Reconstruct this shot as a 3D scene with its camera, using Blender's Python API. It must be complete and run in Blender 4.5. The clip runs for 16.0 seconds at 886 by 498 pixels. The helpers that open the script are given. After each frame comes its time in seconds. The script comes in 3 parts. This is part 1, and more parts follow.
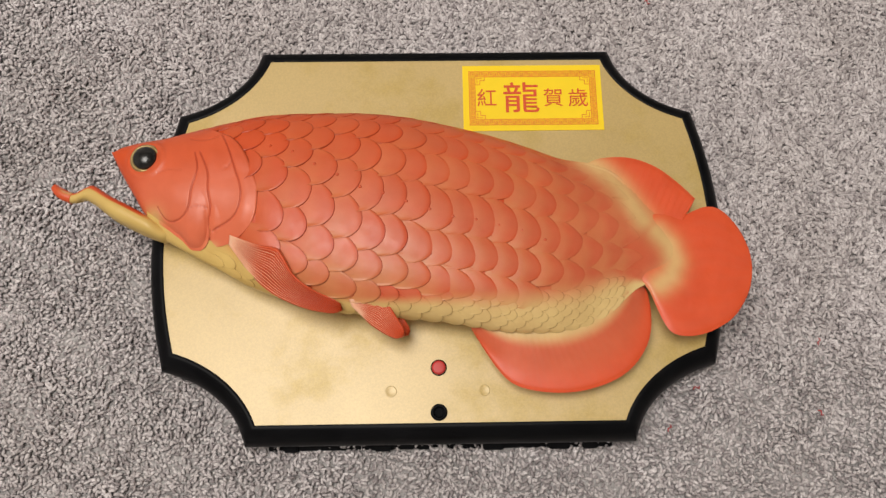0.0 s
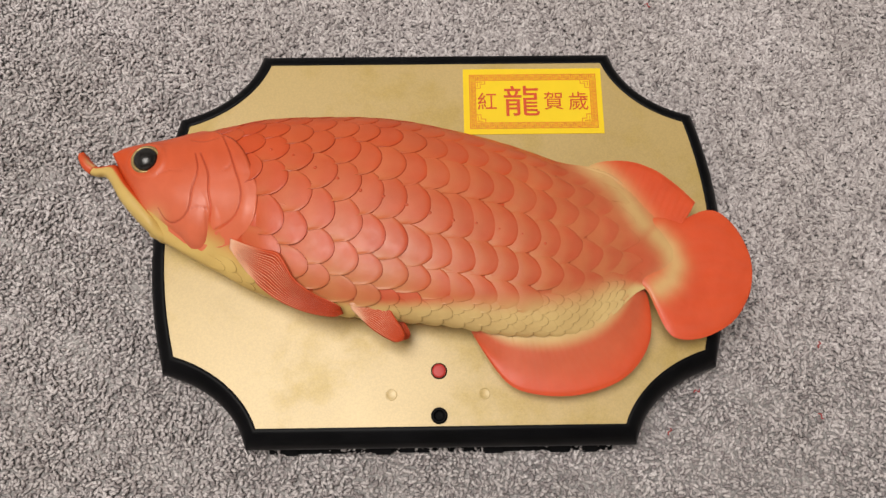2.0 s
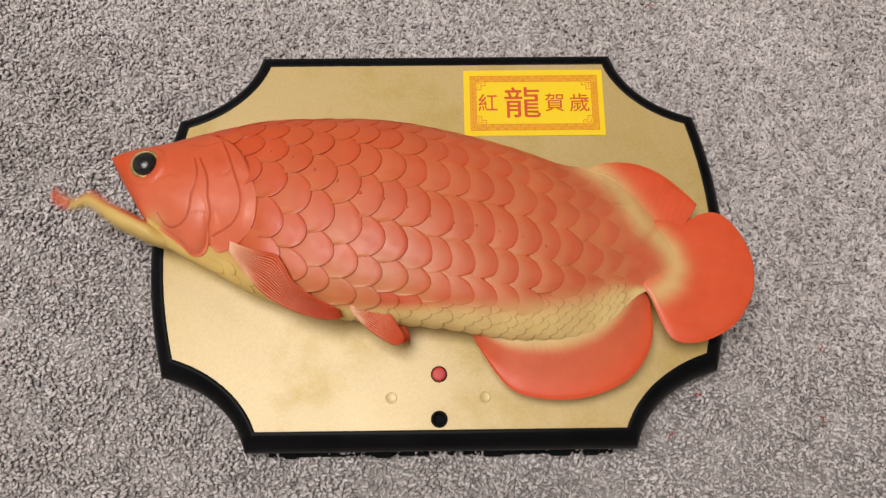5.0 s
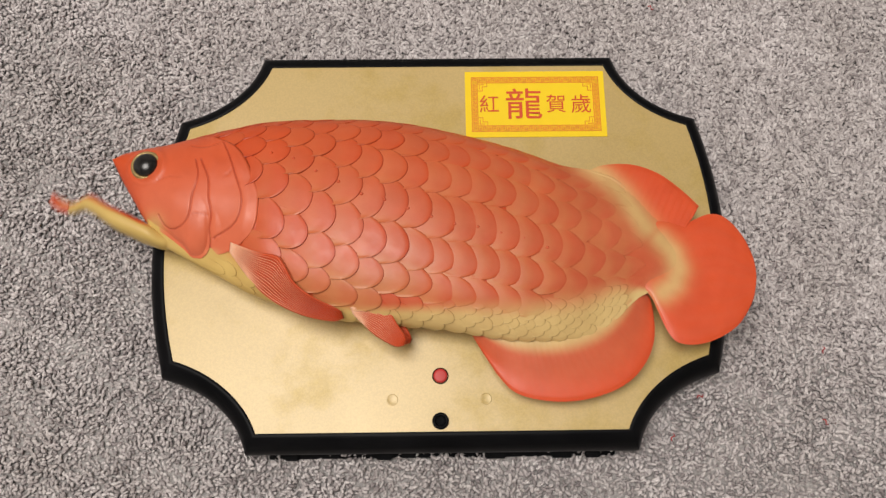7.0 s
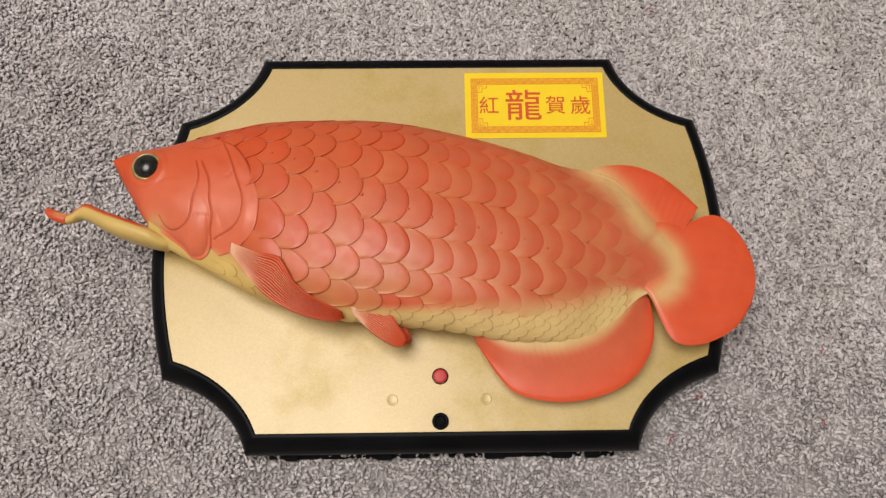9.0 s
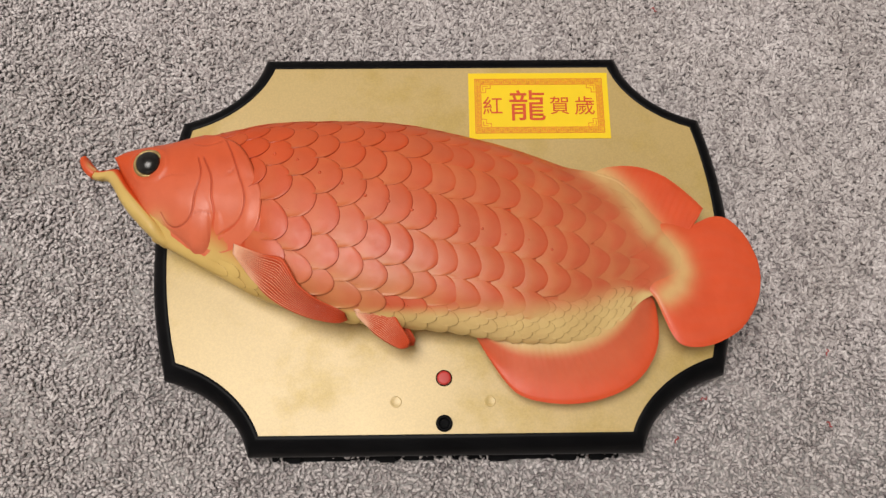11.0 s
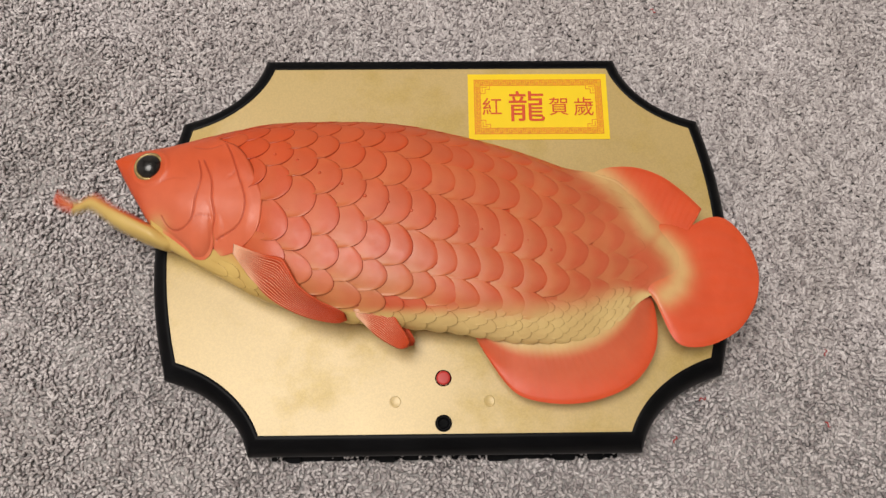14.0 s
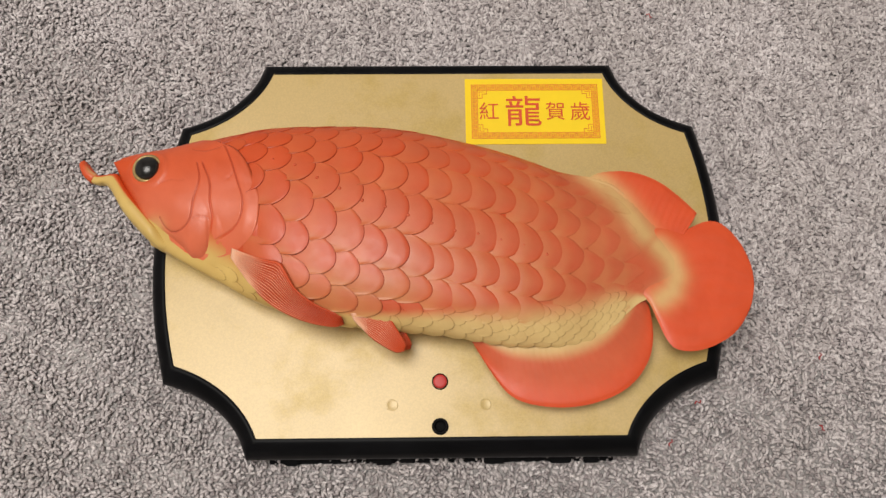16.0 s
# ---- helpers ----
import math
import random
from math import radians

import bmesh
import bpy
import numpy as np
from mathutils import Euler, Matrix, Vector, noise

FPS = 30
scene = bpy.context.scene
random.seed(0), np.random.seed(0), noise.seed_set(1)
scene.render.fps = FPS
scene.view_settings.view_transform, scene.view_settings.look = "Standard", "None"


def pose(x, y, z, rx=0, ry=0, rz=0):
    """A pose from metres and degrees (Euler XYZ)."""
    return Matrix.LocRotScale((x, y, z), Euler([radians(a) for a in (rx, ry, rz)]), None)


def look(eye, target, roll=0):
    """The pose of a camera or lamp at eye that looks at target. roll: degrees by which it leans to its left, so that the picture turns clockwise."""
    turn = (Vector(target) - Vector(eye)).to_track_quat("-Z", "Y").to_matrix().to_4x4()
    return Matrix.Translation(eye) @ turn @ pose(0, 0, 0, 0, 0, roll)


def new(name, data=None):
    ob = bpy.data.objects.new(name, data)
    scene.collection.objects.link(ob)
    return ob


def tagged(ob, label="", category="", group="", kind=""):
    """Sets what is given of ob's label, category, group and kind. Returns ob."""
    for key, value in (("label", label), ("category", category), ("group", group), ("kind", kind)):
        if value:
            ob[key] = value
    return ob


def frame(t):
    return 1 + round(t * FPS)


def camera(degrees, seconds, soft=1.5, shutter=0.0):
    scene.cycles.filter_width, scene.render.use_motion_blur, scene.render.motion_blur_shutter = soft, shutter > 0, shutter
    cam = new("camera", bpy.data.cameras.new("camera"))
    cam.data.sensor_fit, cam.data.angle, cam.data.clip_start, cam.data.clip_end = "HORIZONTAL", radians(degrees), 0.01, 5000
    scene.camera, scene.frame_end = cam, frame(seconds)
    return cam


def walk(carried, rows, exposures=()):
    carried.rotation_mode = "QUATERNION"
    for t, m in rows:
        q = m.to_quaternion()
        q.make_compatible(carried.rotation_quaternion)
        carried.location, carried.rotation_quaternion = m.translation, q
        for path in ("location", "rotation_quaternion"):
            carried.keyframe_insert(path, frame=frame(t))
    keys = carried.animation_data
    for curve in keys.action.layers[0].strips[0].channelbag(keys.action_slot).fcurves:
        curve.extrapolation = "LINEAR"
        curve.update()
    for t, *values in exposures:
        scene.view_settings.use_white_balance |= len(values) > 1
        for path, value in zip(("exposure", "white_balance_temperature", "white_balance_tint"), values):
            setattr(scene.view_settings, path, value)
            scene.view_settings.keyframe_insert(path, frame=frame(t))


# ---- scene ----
cam = camera(55, 16.0, soft=1.4, shutter=0.8)
PATH = [
    (0, (-0.0057, -0.1664, 0.5766), (0.0035, -0.0011, -0.0001), 2.39),
    (0.5, (-0.0036, -0.1668, 0.5766), (0.0034, 0.0001, 0.0003), 1.66),
    (1, (-0.0059, -0.1624, 0.5780), (0.0026, 0.0018, 0.0009), 2.27),
    (1.5, (-0.0055, -0.1628, 0.5782), (0.0021, 0.0015, 0.0012), 1.96),
    (2, (-0.0049, -0.1643, 0.5780), (0.0032, 0.0009, 0.0012), 2.04),
    (2.5, (-0.0016, -0.1652, 0.5771), (0.0050, 0.0006, 0.0005), 1.58),
    (3, (-0.0026, -0.1634, 0.5780), (0.0043, 0.0014, 0.0011), 1.69),
    (3.5, (-0.0043, -0.1612, 0.5778), (0.0034, 0.0020, 0.0005), 2.03),
    (4, (-0.0038, -0.1608, 0.5770), (0.0027, 0.0029, -0.0002), 1.56),
    (6.5, (-0.0046, -0.1616, 0.5750), (0.0034, 0.0032, -0.0019), 2.13),
    (7, (-0.0048, -0.1618, 0.5745), (0.0022, 0.0045, -0.0020), 1.74),
    (7.5, (-0.0052, -0.1630, 0.5742), (0.0022, 0.0039, -0.0021), 1.87),
    (8, (-0.0061, -0.1620, 0.5735), (0.0022, 0.0034, -0.0032), 2.21),
    (8.5, (-0.0050, -0.1646, 0.5740), (0.0034, 0.0027, -0.0021), 2.22),
    (9, (-0.0068, -0.1636, 0.5751), (0.0024, 0.0047, -0.0007), 2.48),
    (11.5, (-0.0089, -0.1615, 0.5728), (-0.0003, 0.0061, -0.0033), 2.33),
    (12, (-0.0086, -0.1619, 0.5732), (-0.0006, 0.0056, -0.0029), 2.21),
    (12.5, (-0.0076, -0.1613, 0.5734), (0.0009, 0.0056, -0.0029), 2.33),
    (13, (-0.0079, -0.1635, 0.5726), (0.0000, 0.0070, -0.0026), 2.08),
    (13.5, (-0.0085, -0.1618, 0.5747), (0.0005, 0.0062, -0.0012), 2.50),
    (14, (-0.0090, -0.1621, 0.5745), (0.0004, 0.0060, -0.0014), 2.61),
    (14.5, (-0.0085, -0.1616, 0.5760), (0.0007, 0.0060, -0.0001), 2.60),
    (15, (-0.0096, -0.1617, 0.5755), (-0.0005, 0.0061, -0.0005), 2.55),
    (15.5, (-0.0077, -0.1619, 0.5771), (0.0010, 0.0060, 0.0012), 2.41),
    (16, (-0.0071, -0.1603, 0.5785), (0.0024, 0.0076, 0.0026), 2.70),
]
walk(cam, [(t, look(e, g, r)) for t, e, g, r in PATH], [(0, 0.0), (16, 0.0)])

# ---- world and light: a closed room lit by one ceiling lamp ----
world = bpy.data.worlds.new("room_air")
scene.world = world
world.use_nodes = True
world.node_tree.nodes["Background"].inputs[0].default_value = (0.75, 0.72, 0.68, 1)
world.node_tree.nodes["Background"].inputs[1].default_value = 0.05

lamp_data = bpy.data.lights.new("ceiling_light", "AREA")
lamp_data.shape, lamp_data.size, lamp_data.energy = "DISK", 1.25, 51
lamp_data.color = (1.0, 0.95, 0.89)
lamp = new("ceiling_light", lamp_data)
lamp.matrix_basis = pose(-0.52, -0.02, 2.33)

MM = 0.001


# ---- materials ----
def material(name, rough=0.5, metal=0.0, coat=0.0, spec=0.5):
    m = bpy.data.materials.new(name)
    m.use_nodes = True
    b = m.node_tree.nodes["Principled BSDF"]
    b.inputs["Roughness"].default_value = rough
    b.inputs["Metallic"].default_value = metal
    b.inputs["Coat Weight"].default_value = coat
    b.inputs["Specular IOR Level"].default_value = spec
    return m, m.node_tree, b


def node(tree, kind, **inputs):
    n = tree.nodes.new(kind)
    for key, value in inputs.items():
        n.inputs[key.replace("_", " ")].default_value = value
    return n


def coords(tree):
    return tree.nodes.new("ShaderNodeTexCoord").outputs["Object"]


def noise_of(tree, scale, detail=4.0, rough=0.55):
    n = node(tree, "ShaderNodeTexNoise", Scale=scale, Detail=detail, Roughness=rough)
    tree.links.new(coords(tree), n.inputs["Vector"])
    return n.outputs["Fac"]


def ramp(tree, fac, stops):
    r = tree.nodes.new("ShaderNodeValToRGB")
    e = r.color_ramp.elements
    while len(e) < len(stops):
        e.new(0.5)
    for k, (at, c) in zip(e, stops):
        k.position, k.color = at, (*c, 1)
    tree.links.new(fac, r.inputs["Fac"])
    return r.outputs["Color"]


def mixed(tree, a, b, fac, how="MIX"):
    m = tree.nodes.new("ShaderNodeMix")
    m.data_type, m.blend_type = "RGBA", how
    for slot, value in ((0, fac), (6, a), (7, b)):
        if hasattr(value, "is_linked"):
            tree.links.new(value, m.inputs[slot])
        else:
            m.inputs[slot].default_value = value if slot == 0 else (*value, 1)
    return m.outputs[2]


def bump(tree, bsdf, fac, strength, metres):
    b = node(tree, "ShaderNodeBump", Strength=strength, Distance=metres)
    tree.links.new(fac, b.inputs["Height"])
    tree.links.new(b.outputs["Normal"], bsdf.inputs["Normal"])


def painted_rubber():
    m, t, b = material("painted_rubber", 0.42, spec=0.37)
    a = t.nodes.new("ShaderNodeAttribute")
    a.attribute_name = "paint"
    blotch = ramp(t, noise_of(t, 55, 3), [(0.3, (0.86, 0.80, 0.78)), (0.7, (1.0, 1.0, 1.0))])
    c = mixed(t, a.outputs["Color"], blotch, 0.75, "MULTIPLY")
    speck = ramp(t, noise_of(t, 900, 2), [(0.72, (0, 0, 0)), (0.80, (1, 1, 1))])
    c = mixed(t, c, (0.72, 0.35, 0.24), mixed(t, (0, 0, 0), speck, 0.22))
    t.links.new(c, b.inputs["Base Color"])
    t.links.new(ramp(t, noise_of(t, 130, 3), [(0.3, (0.33,) * 3), (0.7, (0.47,) * 3)]), b.inputs["Roughness"])
    bump(t, b, noise_of(t, 420, 4), 0.12, 0.0006)
    return m


def gold_paint():
    m, t, b = material("gold_paint", 0.5, metal=0.15, coat=0.8)
    b.inputs["Coat Roughness"].default_value = 0.34
    c = ramp(t, noise_of(t, 6, 3), [(0.3, (0.50, 0.350, 0.120)), (0.7, (0.56, 0.405, 0.158))])
    stain = ramp(t, noise_of(t, 17, 5, 0.65), [(0.50, (0, 0, 0)), (0.64, (1, 1, 1))])
    c = mixed(t, c, (0.47, 0.33, 0.08), mixed(t, (0, 0, 0), stain, 0.7))
    t.links.new(ramp(t, stain, [(0.0, (0.80,) * 3), (1.0, (0.34,) * 3)]), b.inputs["Coat Weight"])
    flake = ramp(t, noise_of(t, 900, 2), [(0.36, (0.86, 0.86, 0.86)), (0.66, (1.0, 1.0, 1.0))])
    c = mixed(t, c, flake, 0.8, "MULTIPLY")
    t.links.new(c, b.inputs["Base Color"])
    t.links.new(ramp(t, noise_of(t, 14, 4), [(0.3, (0.46,) * 3), (0.75, (0.56,) * 3)]), b.inputs["Roughness"])
    bump(t, b, noise_of(t, 1300, 3), 0.10, 0.0004)
    return m


def black_plastic(name, rough, spec=0.05):
    m, t, b = material(name, rough, spec=spec)
    t.links.new(ramp(t, noise_of(t, 40, 4), [(0.3, (0.003, 0.003, 0.0035)), (0.75, (0.006, 0.006, 0.007))]), b.inputs["Base Color"])
    bump(t, b, noise_of(t, 700, 3), 0.10, 0.0004)
    return m


def plain(name, colour, rough=0.5, metal=0.0, coat=0.0, grain=90, vary=0.12):
    m, t, b = material(name, rough, metal, coat)
    low = tuple(k * (1 - vary) for k in colour)
    t.links.new(ramp(t, noise_of(t, grain, 4), [(0.3, low), (0.7, colour)]), b.inputs["Base Color"])
    bump(t, b, noise_of(t, grain * 9, 3), 0.08, 0.0003)
    return m


def carpet_yarn():
    m, t, b = material("carpet_yarn", 0.95, spec=0.2)
    g = t.nodes.new("ShaderNodeNewGeometry")
    c = ramp(t, g.outputs["Random Per Island"], [(0.0, (0.38, 0.342, 0.349)), (0.2, (0.60, 0.548, 0.556)), (0.5, (0.73, 0.676, 0.685)), (0.8, (0.84, 0.785, 0.792)), (1.0, (0.96, 0.908, 0.915))])
    patch = ramp(t, noise_of(t, 9, 4), [(0.3, (0.78, 0.77, 0.755)), (0.7, (0.97, 0.97, 0.97))])
    c = mixed(t, c, patch, 0.9, "MULTIPLY")
    ply = ramp(t, noise_of(t, 800, 2), [(0.38, (0.66, 0.64, 0.64)), (0.60, (1.0, 1.0, 1.0))])
    c = mixed(t, c, ply, 0.4, "MULTIPLY")
    mottle = ramp(t, noise_of(t, 60, 3), [(0.32, (0.74, 0.73, 0.72)), (0.62, (1.0, 1.0, 1.0))])
    c = mixed(t, c, mottle, 0.45, "MULTIPLY")
    t.links.new(c, b.inputs["Base Color"])
    bump(t, b, noise_of(t, 1500, 3), 0.8, 0.0010)
    return m


def carpet_backing():
    m, t, b = material("carpet_backing", 0.95, spec=0.2)
    c = ramp(t, noise_of(t, 320, 4, 0.7), [(0.30, (0.16, 0.15, 0.147)), (0.5, (0.38, 0.36, 0.355)), (0.7, (0.60, 0.575, 0.57))])
    t.links.new(c, b.inputs["Base Color"])
    bump(t, b, noise_of(t, 320, 4, 0.7), 0.9, 0.003)
    return m


RUBBER, GOLD = painted_rubber(), gold_paint()
BLACK, BLACK_MATT = black_plastic("black_gloss_plastic", 0.36), black_plastic("black_matt_plastic", 0.6)
YARN, BACKING = carpet_yarn(), carpet_backing()
YELLOW = plain("yellow_paper", (0.90, 0.63, 0.006), 0.7, vary=0.04)
RED_INK = plain("red_ink", (0.66, 0.075, 0.012), 0.5)
ORANGE_INK = plain("orange_ink", (0.82, 0.27, 0.012), 0.5, grain=500, vary=0.25)
AMBER_INK = plain("amber_ink", (0.85, 0.44, 0.008), 0.7, grain=700, vary=0.18)
RED_PLASTIC = plain("red_plastic", (0.52, 0.035, 0.030), 0.5)
EYE_BLACK = plain("eye_black", (0.006, 0.005, 0.005), 0.24, vary=0.0)
EYE_GOLD = plain("eye_gold", (0.44, 0.31, 0.12), 0.36, metal=0.45, grain=300, vary=0.5)
PLASTER = plain("plaster", (0.72, 0.70, 0.66), 0.9, grain=12, vary=0.06)
LINT = plain("red_fibre", (0.42, 0.05, 0.05), 0.9)


# ---- mesh helpers ----
def mesh_of(name, verts, faces, mat, colours=None, smooth=True):
    me = bpy.data.meshes.new(name)
    me.from_pydata([tuple(v) for v in verts], [], faces)
    me.materials.append(mat)
    if colours is not None:
        at = me.color_attributes.new("paint", "FLOAT_COLOR", "POINT")
        flat = np.ones((len(verts), 4), dtype=np.float32)
        flat[:, :3] = np.asarray(colours, dtype=np.float32)
        at.data.foreach_set("color", flat.ravel())
    bm = bmesh.new()
    bm.from_mesh(me)
    bmesh.ops.recalc_face_normals(bm, faces=bm.faces)
    bm.to_mesh(me)
    bm.free()
    if smooth:
        me.polygons.foreach_set("use_smooth", [True] * len(me.polygons))
    me.update()
    return me


def piece(name, me, parent=None, label=""):
    ob = new(name, me)
    ob.parent = parent
    return tagged(ob, label)


def part(name, bm, mat, parent, label="", smooth=False):
    me = bpy.data.meshes.new(name)
    bmesh.ops.recalc_face_normals(bm, faces=bm.faces)
    for f in bm.faces:
        f.smooth = smooth
    bm.to_mesh(me)
    bm.free()
    me.materials.append(mat)
    return piece(name, me, parent, label)


def box(bm, x0, x1, y0, y1, z0, z1):
    v = [bm.verts.new((x, y, z)) for z in (z0, z1) for x, y in ((x0, y0), (x1, y0), (x1, y1), (x0, y1))]
    for f in ((3, 2, 1, 0), (4, 5, 6, 7), (0, 1, 5, 4), (1, 2, 6, 5), (2, 3, 7, 6), (3, 0, 4, 7)):
        bm.faces.new([v[i] for i in f])


def lathe(profile, steps=40, at=(0, 0)):
    """A turned form about an upright axis from (radius, height) pairs."""
    bm = bmesh.new()
    rings = []
    for r, z in profile:
        if r < 1e-6:
            rings.append([bm.verts.new((at[0], at[1], z))])
        else:
            rings.append([bm.verts.new((at[0] + r * math.cos(2 * math.pi * k / steps), at[1] + r * math.sin(2 * math.pi * k / steps), z)) for k in range(steps)])
    for a, b in zip(rings, rings[1:]):
        for k in range(steps):
            j = (k + 1) % steps
            q = [a[k % len(a)], a[j % len(a)], b[j % len(b)], b[k % len(b)]]
            q = list(dict.fromkeys(q))
            if len(q) > 2:
                bm.faces.new(q)
    return bm


def grid_faces(nu, nv, wrap=False, base=0):
    faces = []
    for i in range(nu - 1):
        for j in range(nv if wrap else nv - 1):
            k = (j + 1) % nv
            faces.append((base + i * nv + j, base + i * nv + k, base + (i + 1) * nv + k, base + (i + 1) * nv + j))
    return faces


def smoothstep(a, b, x):
    t = min(1.0, max(0.0, (x - a) / (b - a)))
    return t * t * (3 - 2 * t)


def blend(a, b, t):
    return tuple(p + (q - p) * t for p, q in zip(a, b))


class Curve:
    """A smooth line through (x, y) pairs."""

    def __init__(self, *pairs):
        self.x = np.array([p[0] for p in pairs], float)
        self.y = np.array([p[1] for p in pairs], float)
        h = np.diff(self.x)
        d = np.diff(self.y) / h
        m = np.concatenate(([d[0]], np.where(d[1:] * d[:-1] > 0, 2 * d[1:] * d[:-1] / (d[1:] + d[:-1] + 1e-12), 0), [d[-1]]))
        self.m = m

    def __call__(self, x):
        x = min(max(x, self.x[0]), self.x[-1])
        i = int(min(max(np.searchsorted(self.x, x) - 1, 0), len(self.x) - 2))
        h = self.x[i + 1] - self.x[i]
        t = (x - self.x[i]) / h
        a, b, c, d = 2 * t**3 - 3 * t * t + 1, t**3 - 2 * t * t + t, -2 * t**3 + 3 * t * t, t**3 - t * t
        return a * self.y[i] + b * h * self.m[i] + c * self.y[i + 1] + d * h * self.m[i + 1]


def rounded_line(pts, n):
    """n points at even steps along a smooth line through pts."""
    p = np.array(pts, float)
    q = np.concatenate(([2 * p[0] - p[1]], p, [2 * p[-1] - p[-2]]))
    fine = []
    for i in range(1, len(q) - 2):
        for s in np.linspace(0, 1, 16, endpoint=False):
            a, b, c, d = q[i - 1], q[i], q[i + 1], q[i + 2]
            fine.append(0.5 * (2 * b + (c - a) * s + (2 * a - 5 * b + 4 * c - d) * s * s + (3 * b - a - 3 * c + d) * s**3))
    fine.append(p[-1])
    fine = np.array(fine)
    run = np.concatenate(([0], np.cumsum(np.linalg.norm(np.diff(fine, axis=0), axis=1))))
    at = np.linspace(0, run[-1], n)
    return np.stack([np.interp(at, run, fine[:, k]) for k in range(p.shape[1])], axis=1)


def line_distance(p, line):
    best = 1e9
    for a, b in zip(line[:-1], line[1:]):
        ax, ay, bx, by = a[0], a[1], b[0], b[1]
        dx, dy = bx - ax, by - ay
        t = min(1, max(0, ((p[0] - ax) * dx + (p[1] - ay) * dy) / (dx * dx + dy * dy + 1e-9)))
        best = min(best, math.hypot(p[0] - ax - t * dx, p[1] - ay - t * dy))
    return best


# ---- the room ----
def room():
    bm = bmesh.new()
    box(bm, -2.0, 2.0, -2.0, 2.0, -0.04, 0.0)
    floor = part("floor", bm, BACKING, None, "grey cut-pile carpet floor")
    tagged(floor, category="carpet", kind="structure")
    for name, x0, x1, y0, y1 in (("wall_north", -2.1, 2.1, 2.0, 2.1), ("wall_south", -2.1, 2.1, -2.1, -2.0), ("wall_east", 2.0, 2.1, -2.0, 2.0), ("wall_west", -2.1, -2.0, -2.0, 2.0)):
        bm = bmesh.new()
        box(bm, x0, x1, y0, y1, -0.04, 2.4)
        tagged(part(name, bm, PLASTER, None, "plain pale plaster wall"), category="wall", kind="structure")
    bm = bmesh.new()
    box(bm, -2.1, 2.1, -2.1, 2.1, 2.4, 2.5)
    tagged(part("ceiling", bm, PLASTER, None, "plain pale plaster ceiling"), category="ceiling", kind="structure")


def carpet_pile():
    """Thousands of short bent yarn ends, thrown at random on a loose lattice."""
    rng = np.random.default_rng(5)
    step = 0.00232
    gx, gy = np.meshgrid(np.arange(-0.37, 0.38, step), np.arange(-0.205, 0.255, step))
    x, y = gx.ravel(), gy.ravel()
    # the nap lies denser and flatter towards one corner
    lie = 0.5 + 0.5 * np.tanh((0.75 * x + 0.8 * y + 0.03 * np.sin(y * 14 + x * 9) - 8.0 * np.clip(x, 0, 1) * np.clip(-y, 0, 1)) / 0.12)
    more = rng.uniform(0, 1, x.size) < 0.85 * lie
    x, y = np.concatenate((x, x[more])), np.concatenate((y, y[more]))
    x = x + rng.uniform(-0.5, 0.5, x.size) * step * 1.3
    y = y + rng.uniform(-0.5, 0.5, y.size) * step * 1.3
    keep = ~(((np.abs(x) < 0.165) & (np.abs(y) < 0.072)) | ((np.abs(x) < 0.112) & (np.abs(y) < 0.122)))
    x, y = x[keep], y[keep]
    n = x.size
    ring = 4
    ang = np.arange(ring) * 2 * np.pi / ring
    # a yarn end: three rings along its length and two tips
    prof = [(-0.62, 0.75), (0.0, 1.05), (0.62, 0.80)]
    tv = [(-1.0, 0, 0)] + [(a, r * np.cos(q), r * np.sin(q)) for a, r in prof for q in ang] + [(1.0, 0, 0)]
    tv = np.array(tv)
    tf = [(0, 1 + (k + 1) % ring, 1 + k) for k in range(ring)]
    for i in range(2):
        for k in range(ring):
            a, b = 1 + i * ring + k, 1 + i * ring + (k + 1) % ring
            tf += [(a, b, b + ring), (a, b + ring, a + ring)]
    tf += [(1 + 2 * ring + k, 1 + 2 * ring + (k + 1) % ring, 1 + 3 * ring) for k in range(ring)]
    tf = np.array(tf)
    half = rng.uniform(0.0015, 0.0030, n)
    thick = rng.uniform(0.00085, 0.00150, n)
    swirl = 2.2 * np.sin(x * 31 + 1.3) + 1.9 * np.sin(y * 37 + x * 17)
    yaw = swirl + rng.uniform(-2.2, 2.2, n)
    nap = 0.5 + 0.5 * np.tanh((0.75 * x + 0.8 * y + 0.03 * np.sin(y * 14 + x * 9) - 8.0 * np.clip(x, 0, 1) * np.clip(-y, 0, 1)) / 0.12)
    half, thick = half * (1 + 0.16 * nap), thick * (1 + 0.08 * nap)
    pitch = rng.uniform(-0.5, 1.05, n) * (1.15 - 0.80 * nap)
    bend = rng.uniform(-0.3, 1.3, n)
    lx = tv[None, :, 0] * half[:, None]
    ly = tv[None, :, 1] * thick[:, None]
    lz = tv[None, :, 2] * thick[:, None] - bend[:, None] * half[:, None] * tv[None, :, 0] ** 2 * 0.5
    cp, sp = np.cos(pitch)[:, None], np.sin(pitch)[:, None]
    ax, az = lx * cp - lz * sp, lx * sp + lz * cp
    cy, sy = np.cos(yaw)[:, None], np.sin(yaw)[:, None]
    wave = 0.0007 * np.sin(x * 90 + 2 * np.sin(y * 70)) + 0.0006 * np.sin(y * 120 + x * 50)
    z0 = 0.0016 + wave + rng.uniform(-0.0014, 0.0012, n) * (1.1 - 0.42 * nap)
    v = np.stack([ax * cy - ly * sy + x[:, None], ax * sy + ly * cy + y[:, None], az + z0[:, None]], axis=2).reshape(-1, 3)
